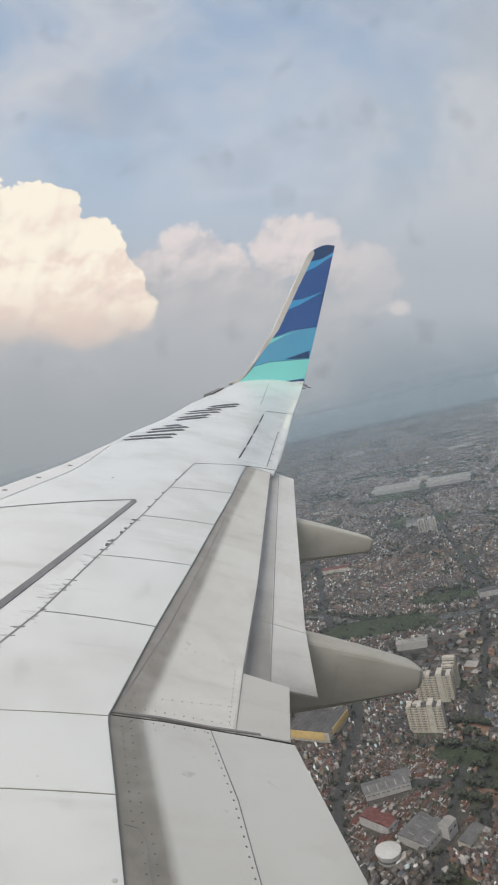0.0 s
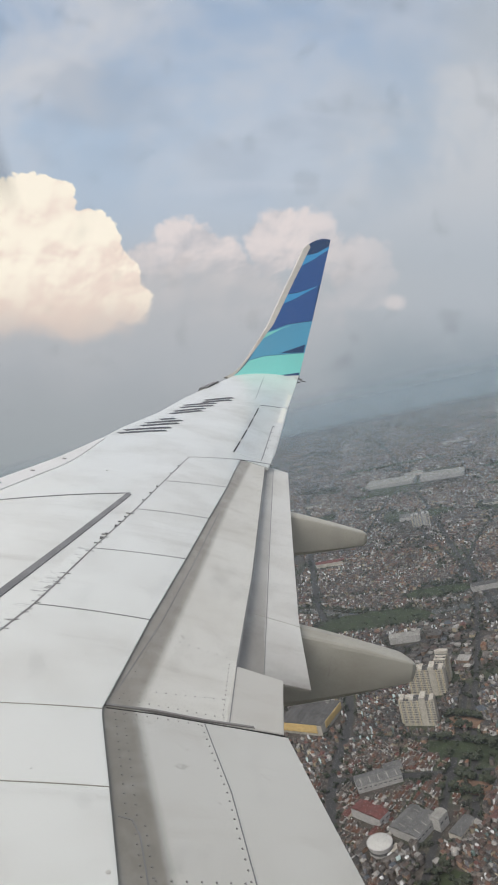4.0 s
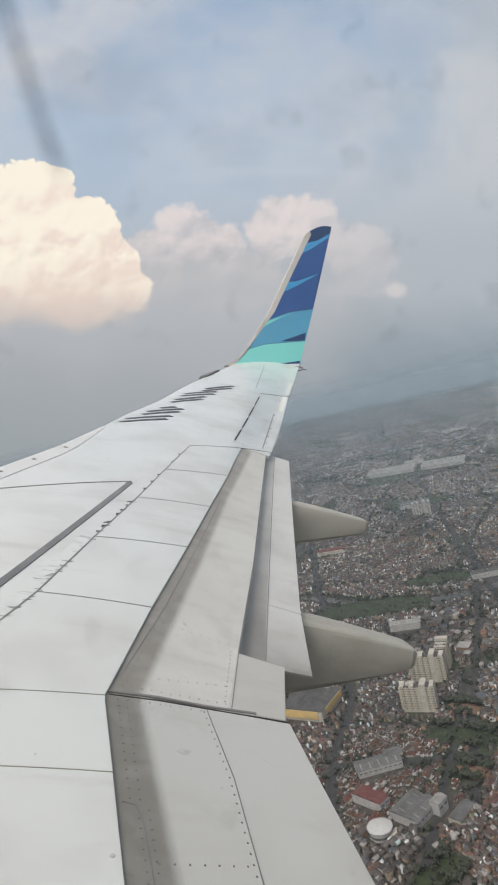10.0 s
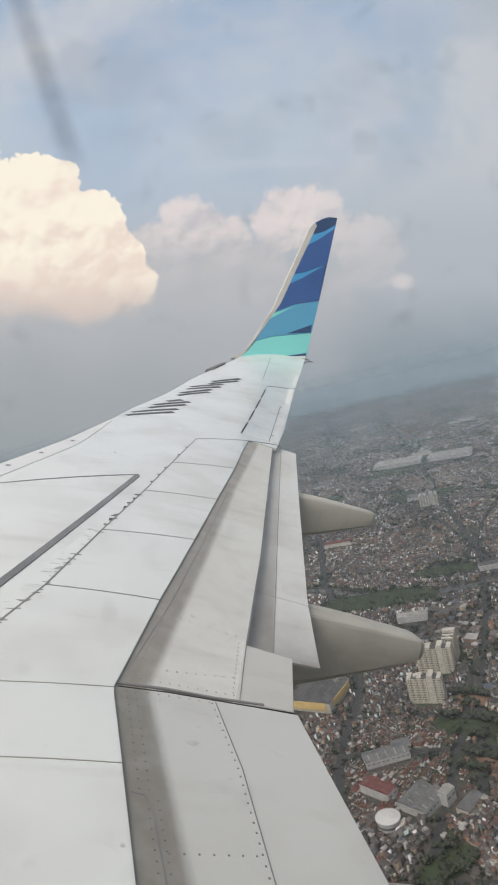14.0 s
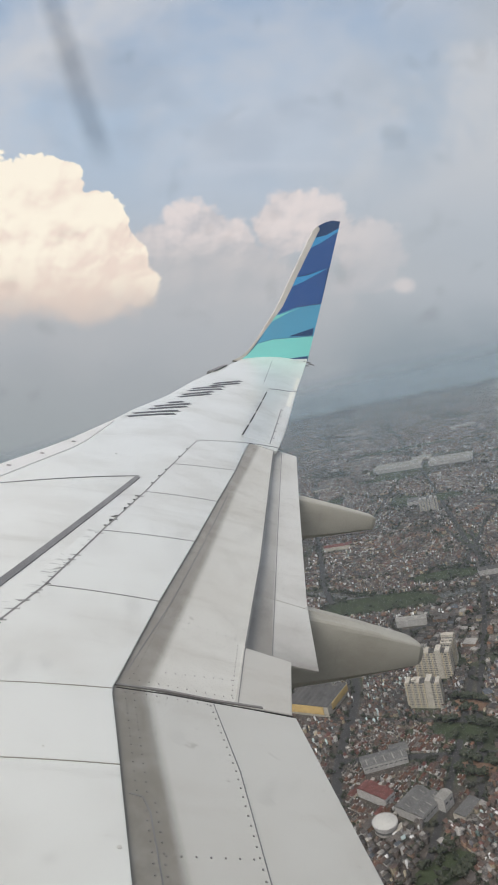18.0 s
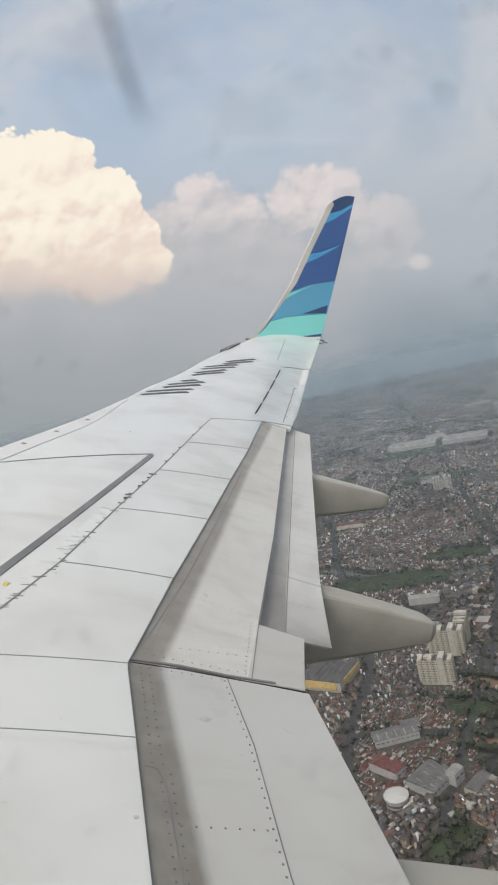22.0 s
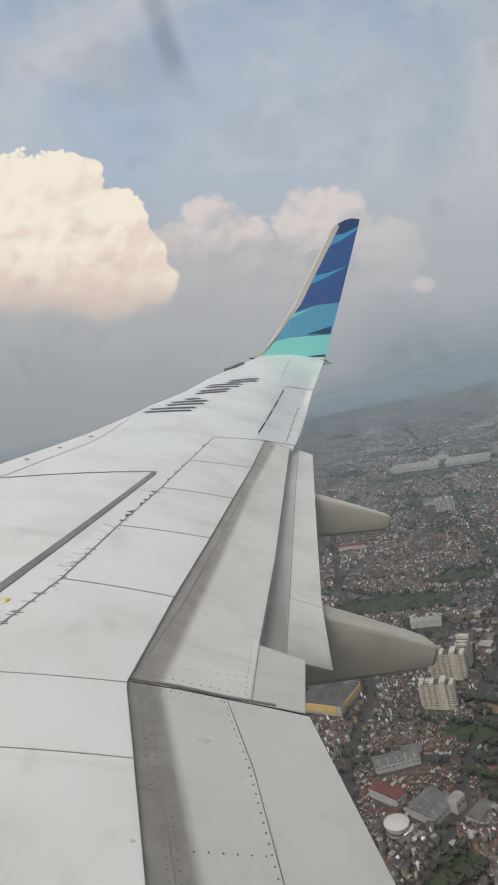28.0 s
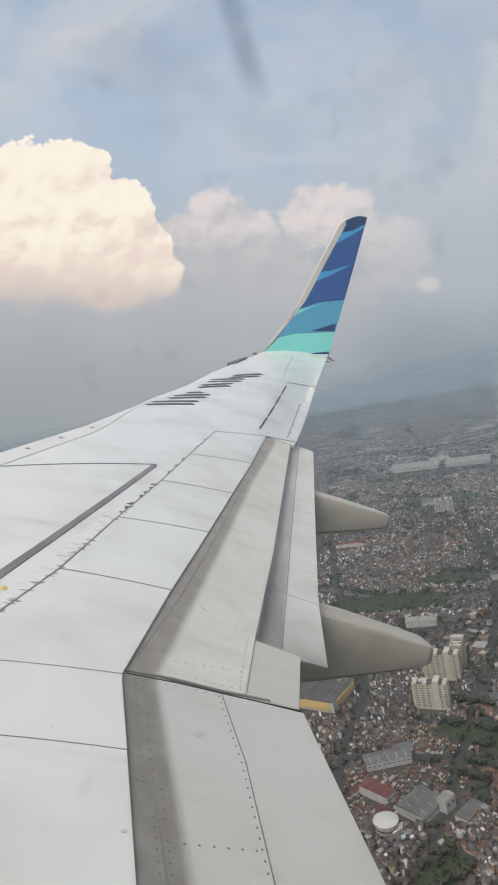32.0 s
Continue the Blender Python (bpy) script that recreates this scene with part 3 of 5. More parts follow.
def sky_material():
    n = Net("cloudy_sky")
    uv = n.put("ShaderNodeUVMap")
    P = uv.outputs[0]
    sep = n.put("ShaderNodeSeparateXYZ", Vector=P)
    X, Y = sep.outputs[0], sep.outputs[1]

    def moved(dx, dy, sx=1.0, sy=1.0, turn=0.0):
        m = n.tree.nodes.new("ShaderNodeMapping")
        m.inputs["Location"].default_value, m.inputs["Scale"].default_value = (dx, dy, 0), (sx, sy, 1)
        m.inputs["Rotation"].default_value = (0, 0, turn)
        n.tree.links.new(P, m.inputs["Vector"])
        return m.outputs[0]

    def mul(*a):
        out = a[0]
        for b in a[1:]:
            out = n.math("MULTIPLY", out, b)
        return out

    def cover(base, mask, rgb):
        return n.mix(mask, base, lin(*rgb))

    # blue above, grey murk towards the ground
    c = n.ramp(n.math("MULTIPLY_ADD", n.noise(P, 2.2, 3), 0.10, n.math("SUBTRACT", Y, 0.05)), [
        (0.0, lin(160, 180, 205)), (0.22, lin(176, 194, 214)), (0.34, lin(178, 192, 208)), (0.46, lin(180, 187, 195)),
        (0.58, lin(172, 178, 185)), (0.66, lin(168, 173, 178)), (0.74, lin(162, 168, 172)), (0.80, lin(157, 164, 168))])
    # broad soft cloud overhead, thickest on the forward side
    soft = n.noise(moved(0.3, 0.1, 1.0, 1.25, 0.3), 3.0, 6, 0.55, 0.4)
    up = n.step(Y, 0.50, 0.12)
    fwd = n.step(X, 0.62, 0.10)
    c = cover(c, mul(n.step(soft, 0.33, 0.60), up, n.math("MULTIPLY_ADD", fwd, 0.40, 0.52)), (203, 206, 212))
    dusk = n.noise(moved(1.7, 0.6, 1.0, 1.4, -0.2), 4.4, 6, 0.55)
    c = cover(c, mul(n.step(dusk, 0.47, 0.66), up, 0.48), (160, 173, 190))
    # grey veil and paler banks on the aft side
    wob = n.math("MULTIPLY", n.noise(moved(0.5, 0.9), 3.2, 6, 0.55), 0.5)
    veil = n.step(n.math("ADD", n.math("MULTIPLY_ADD", Y, 0.55, X), wob), 0.88, 1.28)
    c = cover(c, mul(veil, n.step(Y, 0.66, 0.40), 0.72), (179, 186, 193))
    bank = n.step(n.math("ADD", n.math("MULTIPLY_ADD", Y, 0.9, X), n.math("MULTIPLY", n.noise(moved(0.2, 0.3), 4.2, 7, 0.58, 0.3), 0.8)), 1.24, 1.42)
    c = cover(c, mul(bank, n.step(Y, 0.46, 0.22), 0.66), (205, 207, 211))
    streak = n.step(n.noise(moved(0.0, 0.4, 0.7, 5.0, 0.04), 3.0, 5, 0.5), 0.52, 0.70)
    c = cover(c, mul(streak, n.step(n.math("ABSOLUTE", n.math("SUBTRACT", Y, 0.285)), 0.05, 0.0), n.step(X, 0.75, 0.45), 0.5), (197, 205, 217))

    c = cover(c, mul(n.step(X, 0.42, 0.72), n.step(n.math("MULTIPLY_ADD", soft, 0.15, Y), 0.56, 0.72), 0.75), (129, 146, 157))

    # heaped cloud: round lumps of three sizes, lit from above and ahead
    wx = n.noise(moved(0.7, 0.2), 14.0, 4, 0.55)
    wy = n.noise(moved(4.2, 2.3), 14.0, 4, 0.55)
    shift = n.put("ShaderNodeCombineXYZ", X=n.math("MULTIPLY", n.math("SUBTRACT", wx, 0.5), 0.035), Y=n.math("MULTIPLY", n.math("SUBTRACT", wy, 0.5), 0.035)).outputs[0]

    def lumps(dx, dy, sizes):
        total = None
        for scale, k, smooth in sizes:
            at = n.tree.nodes.new("ShaderNodeVectorMath")
            n.tree.links.new(moved(dx, dy), at.inputs[0])
            n.tree.links.new(shift, at.inputs[1])
            vo = n.tree.nodes.new("ShaderNodeTexVoronoi")
            vo.feature, vo.voronoi_dimensions = "SMOOTH_F1", "2D"
            vo.inputs["Scale"].default_value, vo.inputs["Smoothness"].default_value = scale, smooth
            n.tree.links.new(at.outputs[0], vo.inputs["Vector"])
            d = n.math("MULTIPLY", vo.outputs["Distance"], -k)
            total = d if total is None else n.math("ADD", total, d)
        return total

    LARGE, FINE = ((9.0, 0.50, 0.45), (21.0, 0.34, 0.35)), ((46.0, 0.20, 0.2), (95.0, 0.11, 0.15))
    broad = lumps(0.0, 0.0, LARGE)
    puffy = n.math("ADD", broad, lumps(0.0, 0.0, FINE))
    relief = n.math("SUBTRACT", broad, lumps(0.010, 0.018, LARGE))
    crisp = n.math("SUBTRACT", lumps(0.0, 0.0, FINE), lumps(0.003, 0.006, FINE))
    relief = n.math("ADD", relief, n.math("MULTIPLY", crisp, 0.7))

    def heap(blobs, k=0.62):
        best = None
        for cx, cy, rx, ry in blobs:
            a = n.math("POWER", n.math("DIVIDE", n.math("SUBTRACT", X, cx), rx), 2)
            b = n.math("POWER", n.math("DIVIDE", n.math("SUBTRACT", Y, cy), ry), 2)
            d = n.math("SUBTRACT", 1.0, n.math("SQRT", n.math("ADD", a, b)))
            best = d if best is None else n.math("SMOOTH_MAX", best, d, 0.06)
        return n.math("ADD", best, n.math("MULTIPLY", n.math("ADD", puffy, 0.42), k))

    wide = n.noise(moved(2.2, 1.1), 7.0, 5, 0.5)
    # pale heaps behind
    back = heap([(0.28, 0.45, 0.06, 0.07), (0.345, 0.43, 0.075, 0.085), (0.42, 0.45, 0.06, 0.07), (0.50, 0.40, 0.065, 0.075), (0.575, 0.40, 0.06, 0.075), (0.66, 0.45, 0.07, 0.08), (0.42, 0.53, 0.24, 0.10)], 0.75)
    bm = mul(n.step(back, -0.03, 0.22), n.step(Y, 0.60, 0.42), n.math("MULTIPLY_ADD", n.step(X, 0.78, 0.52), 0.66, 0.20))
    tone = n.step(n.math("ADD", n.math("ADD", n.math("MULTIPLY", relief, 0.6), n.math("MULTIPLY", wide, 0.40)), n.math("MULTIPLY", Y, -1.0)), -0.42, -0.10)
    c = n.mix(bm, c, n.mix(tone, lin(194, 192, 196), lin(232, 221, 218)))
    skirt = mul(n.step(n.math("ADD", Y, n.math("MULTIPLY", wide, 0.2)), 0.48, 0.58), n.step(n.math("ADD", Y, n.math("MULTIPLY", wide, 0.2)), 0.80, 0.66), n.step(X, 0.85, 0.45), 0.62)
    c = cover(c, skirt, (184, 186, 189))
    # the sunlit heap
    front = heap([(0.01, 0.39, 0.14, 0.115), (0.09, 0.335, 0.06, 0.065), (0.165, 0.405, 0.08, 0.07), (0.205, 0.47, 0.065, 0.07), (0.11, 0.46, 0.13, 0.10), (0.235, 0.51, 0.06, 0.05), (0.03, 0.51, 0.22, 0.08), (0.16, 0.53, 0.12, 0.06), (-0.2, 0.42, 0.2, 0.16)], 0.66)
    low = n.step(n.math("ADD", Y, n.math("MULTIPLY", wide, 0.12)), 0.68, 0.56)
    fm = mul(n.step(front, 0.0, n.math("MULTIPLY_ADD", n.step(Y, 0.44, 0.58), 0.50, 0.07)), low)
    tone = n.step(n.math("ADD", n.math("ADD", n.math("MULTIPLY", relief, 0.75), n.math("MULTIPLY", wide, 0.45)), n.math("MULTIPLY", Y, -0.65)), -0.22, 0.05)
    lit = n.mix(tone, lin(240, 222, 210), lin(255, 246, 229))
    lit = n.mix(n.step(Y, 0.44, 0.58), lit, lin(222, 205, 194))
    c = n.mix(fm, c, lit)
    # one small puff
    puff = heap([(0.715, 0.50, 0.026, 0.019)], 0.5)
    c = cover(c, mul(n.step(puff, -0.1, 0.6), 0.8), (214, 209, 209))
    em = n.put("ShaderNodeEmission", Color=c, Strength=1.0)
    n.tree.links.new(em.outputs[0], n.out.inputs["Surface"])
    return n.mat


def sky_sheet():
    nu, nv = 48, 44
    v, f, uvs = [], [], []
    for i in range(nu + 1):
        for j in range(nv + 1):
            px, py = -900 + 2700 * i / nu, -700 + 1900 * j / nv
            d = VIEW.to_3x3() @ Vector(((px - 441) / 1200, (784 - py) / 1200, -1)).normalized()
            v.append(VIEW.translation + d * FAR)
            uvs.append((px / 1000, py / 1000))
    for i in range(nu):
        for j in range(nv):
            a = i * (nv + 1) + j
            f.append((a, a + 1, a + nv + 2, a + nv + 1))
    me = mesh("backdrop", v, f, sky_material(), True)
    lay = me.uv_layers.new(name="UVMap")
    for loop in me.loops:
        lay.data[loop.index].uv = uvs[loop.vertex_index]
    return tagged(new("backdrop", me), "grey-blue sky with sunlit heaped clouds", "sky", kind="structure")


sky_sheet()


# ---- haze over the city, imitated by thin see-through upright veils, one behind the other ----
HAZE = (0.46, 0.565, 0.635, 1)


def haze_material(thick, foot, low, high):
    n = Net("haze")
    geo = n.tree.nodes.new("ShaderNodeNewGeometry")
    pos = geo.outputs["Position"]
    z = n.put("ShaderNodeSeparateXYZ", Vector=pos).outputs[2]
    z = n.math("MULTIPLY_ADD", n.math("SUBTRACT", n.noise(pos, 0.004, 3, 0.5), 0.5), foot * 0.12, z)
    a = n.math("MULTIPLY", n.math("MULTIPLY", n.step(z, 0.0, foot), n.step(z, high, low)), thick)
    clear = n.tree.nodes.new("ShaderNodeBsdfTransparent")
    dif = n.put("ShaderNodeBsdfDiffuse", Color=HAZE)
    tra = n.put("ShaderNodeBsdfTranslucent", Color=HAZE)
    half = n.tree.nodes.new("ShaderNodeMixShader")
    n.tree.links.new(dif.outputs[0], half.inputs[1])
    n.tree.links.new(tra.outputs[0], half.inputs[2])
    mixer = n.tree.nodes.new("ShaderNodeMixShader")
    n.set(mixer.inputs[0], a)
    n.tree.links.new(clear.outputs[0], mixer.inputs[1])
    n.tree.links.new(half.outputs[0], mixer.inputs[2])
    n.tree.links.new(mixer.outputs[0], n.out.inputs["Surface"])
    return n.mat


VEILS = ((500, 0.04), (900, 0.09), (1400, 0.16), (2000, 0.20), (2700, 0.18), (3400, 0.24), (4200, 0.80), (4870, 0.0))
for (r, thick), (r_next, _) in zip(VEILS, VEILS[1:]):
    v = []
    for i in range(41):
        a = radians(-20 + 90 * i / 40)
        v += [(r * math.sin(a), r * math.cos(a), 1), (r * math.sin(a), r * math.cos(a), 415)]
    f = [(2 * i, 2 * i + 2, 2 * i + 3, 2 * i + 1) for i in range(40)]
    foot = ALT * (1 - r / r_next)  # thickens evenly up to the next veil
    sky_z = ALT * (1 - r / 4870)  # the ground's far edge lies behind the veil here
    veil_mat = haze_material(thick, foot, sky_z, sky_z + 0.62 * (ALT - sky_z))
    tagged(new("haze", mesh("haze", v, f, veil_mat)), "upright see-through sheet standing in for grey-blue haze", "haze", kind="structure")
# ---- ground ----
def ground_material():
    n = Net("city_ground")
    v = n.coords()
    g = n.step(n.noise(v, 0.004, 5, 0.6), 0.48, 0.60)
    s = n.noise(v, 0.12, 5, 0.65)
    town = n.ramp(s, [(0.25, (0.026, 0.024, 0.022, 1)), (0.5, (0.056, 0.048, 0.041, 1)), (0.75, (0.12, 0.10, 0.085, 1))])
    green = n.ramp(s, [(0.25, (0.018, 0.024, 0.014, 1)), (0.5, (0.036, 0.048, 0.024, 1)), (0.8, (0.075, 0.075, 0.045, 1))])
    return n.finish(n.mix(g, town, green), 0.9)


def disc(r, n=96):
    v = [(0, 0, 0)]
    f = []
    rs = [200, 600, 1200, 2400, r]
    for k, q in enumerate(rs):
        v += [(q * math.cos(2 * math.pi * i / n), q * math.sin(2 * math.pi * i / n), 0) for i in range(n)]
    for i in range(n):
        f.append((0, 1 + i, 1 + (i + 1) % n))
        for k in range(len(rs) - 1):
            a, b = 1 + k * n, 1 + (k + 1) * n
            f.append((a + i, b + i, b + (i + 1) % n, a + (i + 1) % n))
    return v, f


v, f = disc(4870.0)
tagged(new("ground", mesh("ground", v, f, ground_material())), "dusty city ground with patches of green", "ground", kind="structure")

# ---- the city: districts of small houses in rows ----
rng = np.random.default_rng(7)
AZ0, AZ1, NEAR, EDGE_R = 3.0, 48.0, 330.0, 4840.0

GRASS = plain("grass", (0.038, 0.052, 0.022, 1), 0.95, var=0.5, scale=0.06)
EARTH = plain("bare_earth", (0.17, 0.105, 0.07, 1), 0.95, var=0.4, scale=0.05)
WATER = plain("brown_water", (0.055, 0.052, 0.042, 1), 0.2, var=0.2, scale=0.02)
ASPHALT = plain("asphalt", (0.046, 0.045, 0.045, 1), 0.9, var=0.3, scale=0.2)

# roads and a river, as lines on the plan with their widths
ROADS = (
    ((120, 470, 190, 640, 262, 735, 330, 900, 380, 1120, 520, 1500, 760, 2100), 10.0),
    ((140, 900, 330, 880, 560, 830, 820, 760, 1200, 700), 8.0),
    ((300, 1500, 640, 1390, 980, 1290, 1500, 1180), 9.0),
    ((560, 830, 690, 1140, 900, 1600, 1250, 2400, 1600, 3200), 9.0),
    ((500, 2700, 1100, 2420, 1900, 2150, 3000, 1900), 11.0),
    ((190, 640, 330, 560, 480, 430), 9.0),
    ((700, 3700, 1500, 3400, 2600, 3050), 12.0),
)
lane_rng = np.random.default_rng(41)
for i in range(16):  # tree-lined lanes that cross the quarters
    r, az, turn = 480 + 120 * i, radians(lane_rng.uniform(14, 36)), -0.55 + (math.pi / 2 if i % 2 else 0) + lane_rng.normal(0, 0.18)
    half, cx, cy = 130 + 0.16 * r, r * math.sin(az), r * math.cos(az)
    ROADS += ((tuple(c for k in (-1, -0.3, 0.4, 1) for c in (cx + k * half * math.cos(turn), cy + k * half * math.sin(turn) + lane_rng.normal(0, 9))), 6.5),)
RIVER = ((300, 1180, 360, 1120, 430, 1000, 520, 930, 640, 905, 760, 830, 980, 800), 24.0)
# open ground: centre, half sizes, turn, kind
OPEN = (
    (420, 985, 95, 38, -0.5, "grass"), (330, 600, 42, 15, -0.9, "grass"), (300, 548, 18, 11, -0.9, "earth"),
    (358, 646, 20, 12, -0.9, "earth"), (205, 458, 26, 14, 0.2, "grass"), (560, 1010, 55, 28, -0.4, "grass"),
    (820, 1500, 90, 40, -0.5, "grass"), (1150, 2250, 200, 34, -0.45, "grass"), (1600, 2700, 130, 30, -0.45, "grass"),
    (640, 1750, 60, 40, -0.5, "grass"), (1350, 1750, 120, 50, -0.5, "grass"), (1900, 3300, 120, 40, -0.4, "grass"),
    (1000, 3000, 110, 34, -0.5, "grass"), (2300, 2500, 140, 40, -0.5, "grass"), (880, 1830, 90, 30, -0.6, "grass"), (1150, 1560, 70, 26, -0.6, "grass"),
)
# ground kept for the large buildings: centre, radius
KEEP = ((366, 727, 24), (398, 742, 18), (322, 676, 22), (222, 764, 38), (1045, 1890, 172), (774, 1411, 40), (228, 609, 21), (243, 605, 18), (228, 530, 24), (252, 510, 18), (200, 565, 17), (188, 523, 15), (800, 1490, 54), (500, 1330, 36), (620, 960, 31), (420, 880, 31))


def near_line(x, y, pts):
    best = np.full(x.shape, 1e9)
    p = np.array(pts, float).reshape(-1, 2)
    for a, b in zip(p, p[1:]):
        d = b - a
        t = np.clip(((x - a[0]) * d[0] + (y - a[1]) * d[1]) / (d @ d), 0, 1)
        best = np.minimum(best, np.hypot(x - a[0] - t * d[0], y - a[1] - t * d[1]))
    return best


def in_open(x, y, grow=0.0):
    hit = np.zeros(x.shape, bool)
    for cx, cy, a, b, r, _ in OPEN:
        c, s = math.cos(r), math.sin(r)
        u, w = (x - cx) * c + (y - cy) * s, -(x - cx) * s + (y - cy) * c
        hit |= (np.abs(u) / (a + grow)) ** 3 + (np.abs(w) / (b + grow)) ** 3 < 1
    return hit


def wave(x, y, k, seed):
    """Smooth random field, about -1 to 1."""
    r = np.random.default_rng(seed)
    out = np.zeros(x.shape)
    for _ in range(7):
        a, ph, q = r.uniform(0, 2 * math.pi), r.uniform(0, 6.28), k * r.uniform(0.5, 1.8)
        out += np.sin((x * math.cos(a) + y * math.sin(a)) * q + ph)
    return out / 3.2


def lots():
    """House lots: x, y, turn, width, depth, district kind."""
    seeds = []
    r = NEAR
    while r < EDGE_R:
        step = 150 if r < 2300 else 260
        k = max(1, int(radians(AZ1 - AZ0) * r / step))
        for i in range(k):
            a = radians(AZ0 + (AZ1 - AZ0) * (i + rng.uniform(0.1, 0.9)) / k)
            q = r + rng.uniform(-0.35, 0.35) * step
            seeds.append((q * math.sin(a), q * math.cos(a)))
        r += step
    seeds = np.array(seeds)
    out = []
    for i, (sx, sy) in enumerate(seeds):
        d = np.hypot(sx, sy)
        far = d > 2300
        big = 1.45 if far else 0.74 if d < 1150 else 0.88
        kind = rng.choice(4, p=(0.50, 0.27, 0.19, 0.04))
        turn = rng.normal(-0.45, 0.35)
        w, dep, lane = ((5.4, 6.8, 1.0), (4.8, 8.6, 5.0), (6.0, 8.0, 2.6), (11, 14, 4))[kind]
        w, dep, lane = w * big, dep * big, lane * big
        half = 130 if not far else 220
        gx = np.arange(-half, half, w)
        gy, y, k = [], -half, 0
        while y < half:
            gy.append(y)
            k += 1
            y += dep + (lane if k % 2 == 0 else 0.25)
        U, V = np.meshgrid(gx, np.array(gy))
        U, V = U.ravel(), V.ravel()
        U = U + np.floor((U + half) / (w * 11)) * lane
        jit = (0.16, 0.04, 0.10, 0.12)[kind]
        U = U + rng.normal(0, jit * w * 0.7, U.shape)
        V = V + rng.normal(0, jit * dep * 0.7, V.shape) + 4.0 * np.sin(U / 17 + i) + 2.5 * np.sin(U / 7.3 + 2 * i)
        c, s = math.cos(turn), math.sin(turn)
        x, y = sx + U * c - V * s, sy + U * s + V * c
        close = np.argsort(np.hypot(*(seeds - (sx, sy)).T))[1:12]
        mine = np.ones(x.shape, bool)
        d0 = np.hypot(x - sx, y - sy)
        for j in close:
            mine &= d0 < np.hypot(x - seeds[j, 0], y - seeds[j, 1]) - 1.5
        x, y = x[mine], y[mine]
        n = len(x)
        grow = np.where(rng.random(n) < 0.06, rng.uniform(1.4, 2.3, n), 1.0)
        tj = (0.09, 0.02, 0.05, 0.04)[kind]
        out.append(np.c_[x, y, turn + rng.normal(0, tj, n) + (rng.random(n) < (0.10, 0.0, 0.06, 0.1)[kind]) * math.pi / 2, w * grow * rng.uniform(0.88, 1.10, n), dep * grow * rng.uniform(0.74, 1.06, n), np.where(rng.random(n) < 0.25, rng.integers(0, 3, n), kind)])
    L = np.concatenate(out)
    x, y = L[:, 0], L[:, 1]
    d, az = np.hypot(x, y), np.degrees(np.arctan2(x, y))
    ok = (d > NEAR) & (d < EDGE_R) & (az > AZ0) & (az < AZ1)
    for pts, w in ROADS:
        ok &= near_line(x, y, pts) > w / 2 + 3.2
    ok &= near_line(x, y, RIVER[0]) > RIVER[1] / 2 + 9
    ok &= ~in_open(x, y, 3)
    for kx, ky, r in KEEP:
        ok &= np.hypot(x - kx, y - ky) > r
    green = wave(x, y, 0.016, 3) + 0.5 * wave(x, y, 0.05, 4)
    ok &= green < 0.9
    ok &= rng.random(len(x)) > 0.08
    return L[ok]


LOTS = lots()


def houses(L, seed):
    """Walls and hipped, gabled or flat roofs of many houses, as two meshes' arrays."""
    r = np.random.default_rng(seed)
    n = len(L)
    c, s = np.cos(L[:, 2]), np.sin(L[:, 2])
    a, b = L[:, 3] / 2, L[:, 4] / 2
    h = np.where(r.random(n) < 0.45, r.uniform(3.0, 4.0, n), r.uniform(4.6, 6.4, n))
    h = np.where((r.random(n) < 0.08) | (L[:, 5] == 1) & (r.random(n) < 0.55), r.uniform(6.5, 9.5, n), h)

    def at(u, w, z):
        return np.stack([L[:, 0] + u * c - w * s, L[:, 1] + u * s + w * c, z * 0.85], -1)

    z0 = np.zeros(n)
    wall = np.stack([at(-a * .92, -b * .92, z0), at(a * .92, -b * .92, z0), at(a * .92, b * .92, z0), at(-a * .92, b * .92, z0), at(-a * .92, -b * .92, h), at(a * .92, -b * .92, h), at(a * .92, b * .92, h), at(-a * .92, b * .92, h)], 1).reshape(-1, 3)
    k = np.arange(n)[:, None, None] * 8
    wf = (np.array([(0, 1, 5, 4), (1, 2, 6, 5), (2, 3, 7, 6), (3, 0, 4, 7)])[None] + k).reshape(-1, 4)
    flat = r.random(n) < 0.22
    rise = np.where(flat, 0.15, r.uniform(1.0, 2.4, n))
    hip = np.where(r.random(n) < 0.5, 0.98, 0.55)
    e = h - 0.12
    roof = np.stack([at(-a, -b, e), at(a, -b, e), at(a, b, e), at(-a, b, e), at(z0, -b * hip, h + rise), at(z0, b * hip, h + rise)], 1).reshape(-1, 3)
    k = np.arange(n)[:, None] * 6
    rq = (np.array([(0, 4, 5, 3), (1, 2, 5, 4)])[None] + k[:, :, None]).reshape(-1, 4)
    rt = (np.array([(0, 1, 4), (2, 3, 5)])[None] + k[:, :, None]).reshape(-1, 3)
    return wall, wf, roof, rq, rt


def bulk(name, v, quads, tris, mat, label, category):
    me = bpy.data.meshes.new(name)
    v = np.asarray(v, np.float32)
    loops = np.concatenate([np.asarray(quads).ravel(), np.asarray(tris).ravel()]).astype(np.int32)
    nq, nt = len(quads), len(tris)
    start = np.concatenate([np.arange(nq) * 4, nq * 4 + np.arange(nt) * 3]).astype(np.int32)
    me.vertices.add(len(v))
    me.vertices.foreach_set("co", v.ravel())
    me.loops.add(len(loops))
    me.loops.foreach_set("vertex_index", loops)
    me.polygons.add(nq + nt)
    me.polygons.foreach_set("loop_start", start)
    me.materials.append(mat)
    me.update(calc_edges=True)
    return tagged(new(name, me), label, category, kind="stuff")


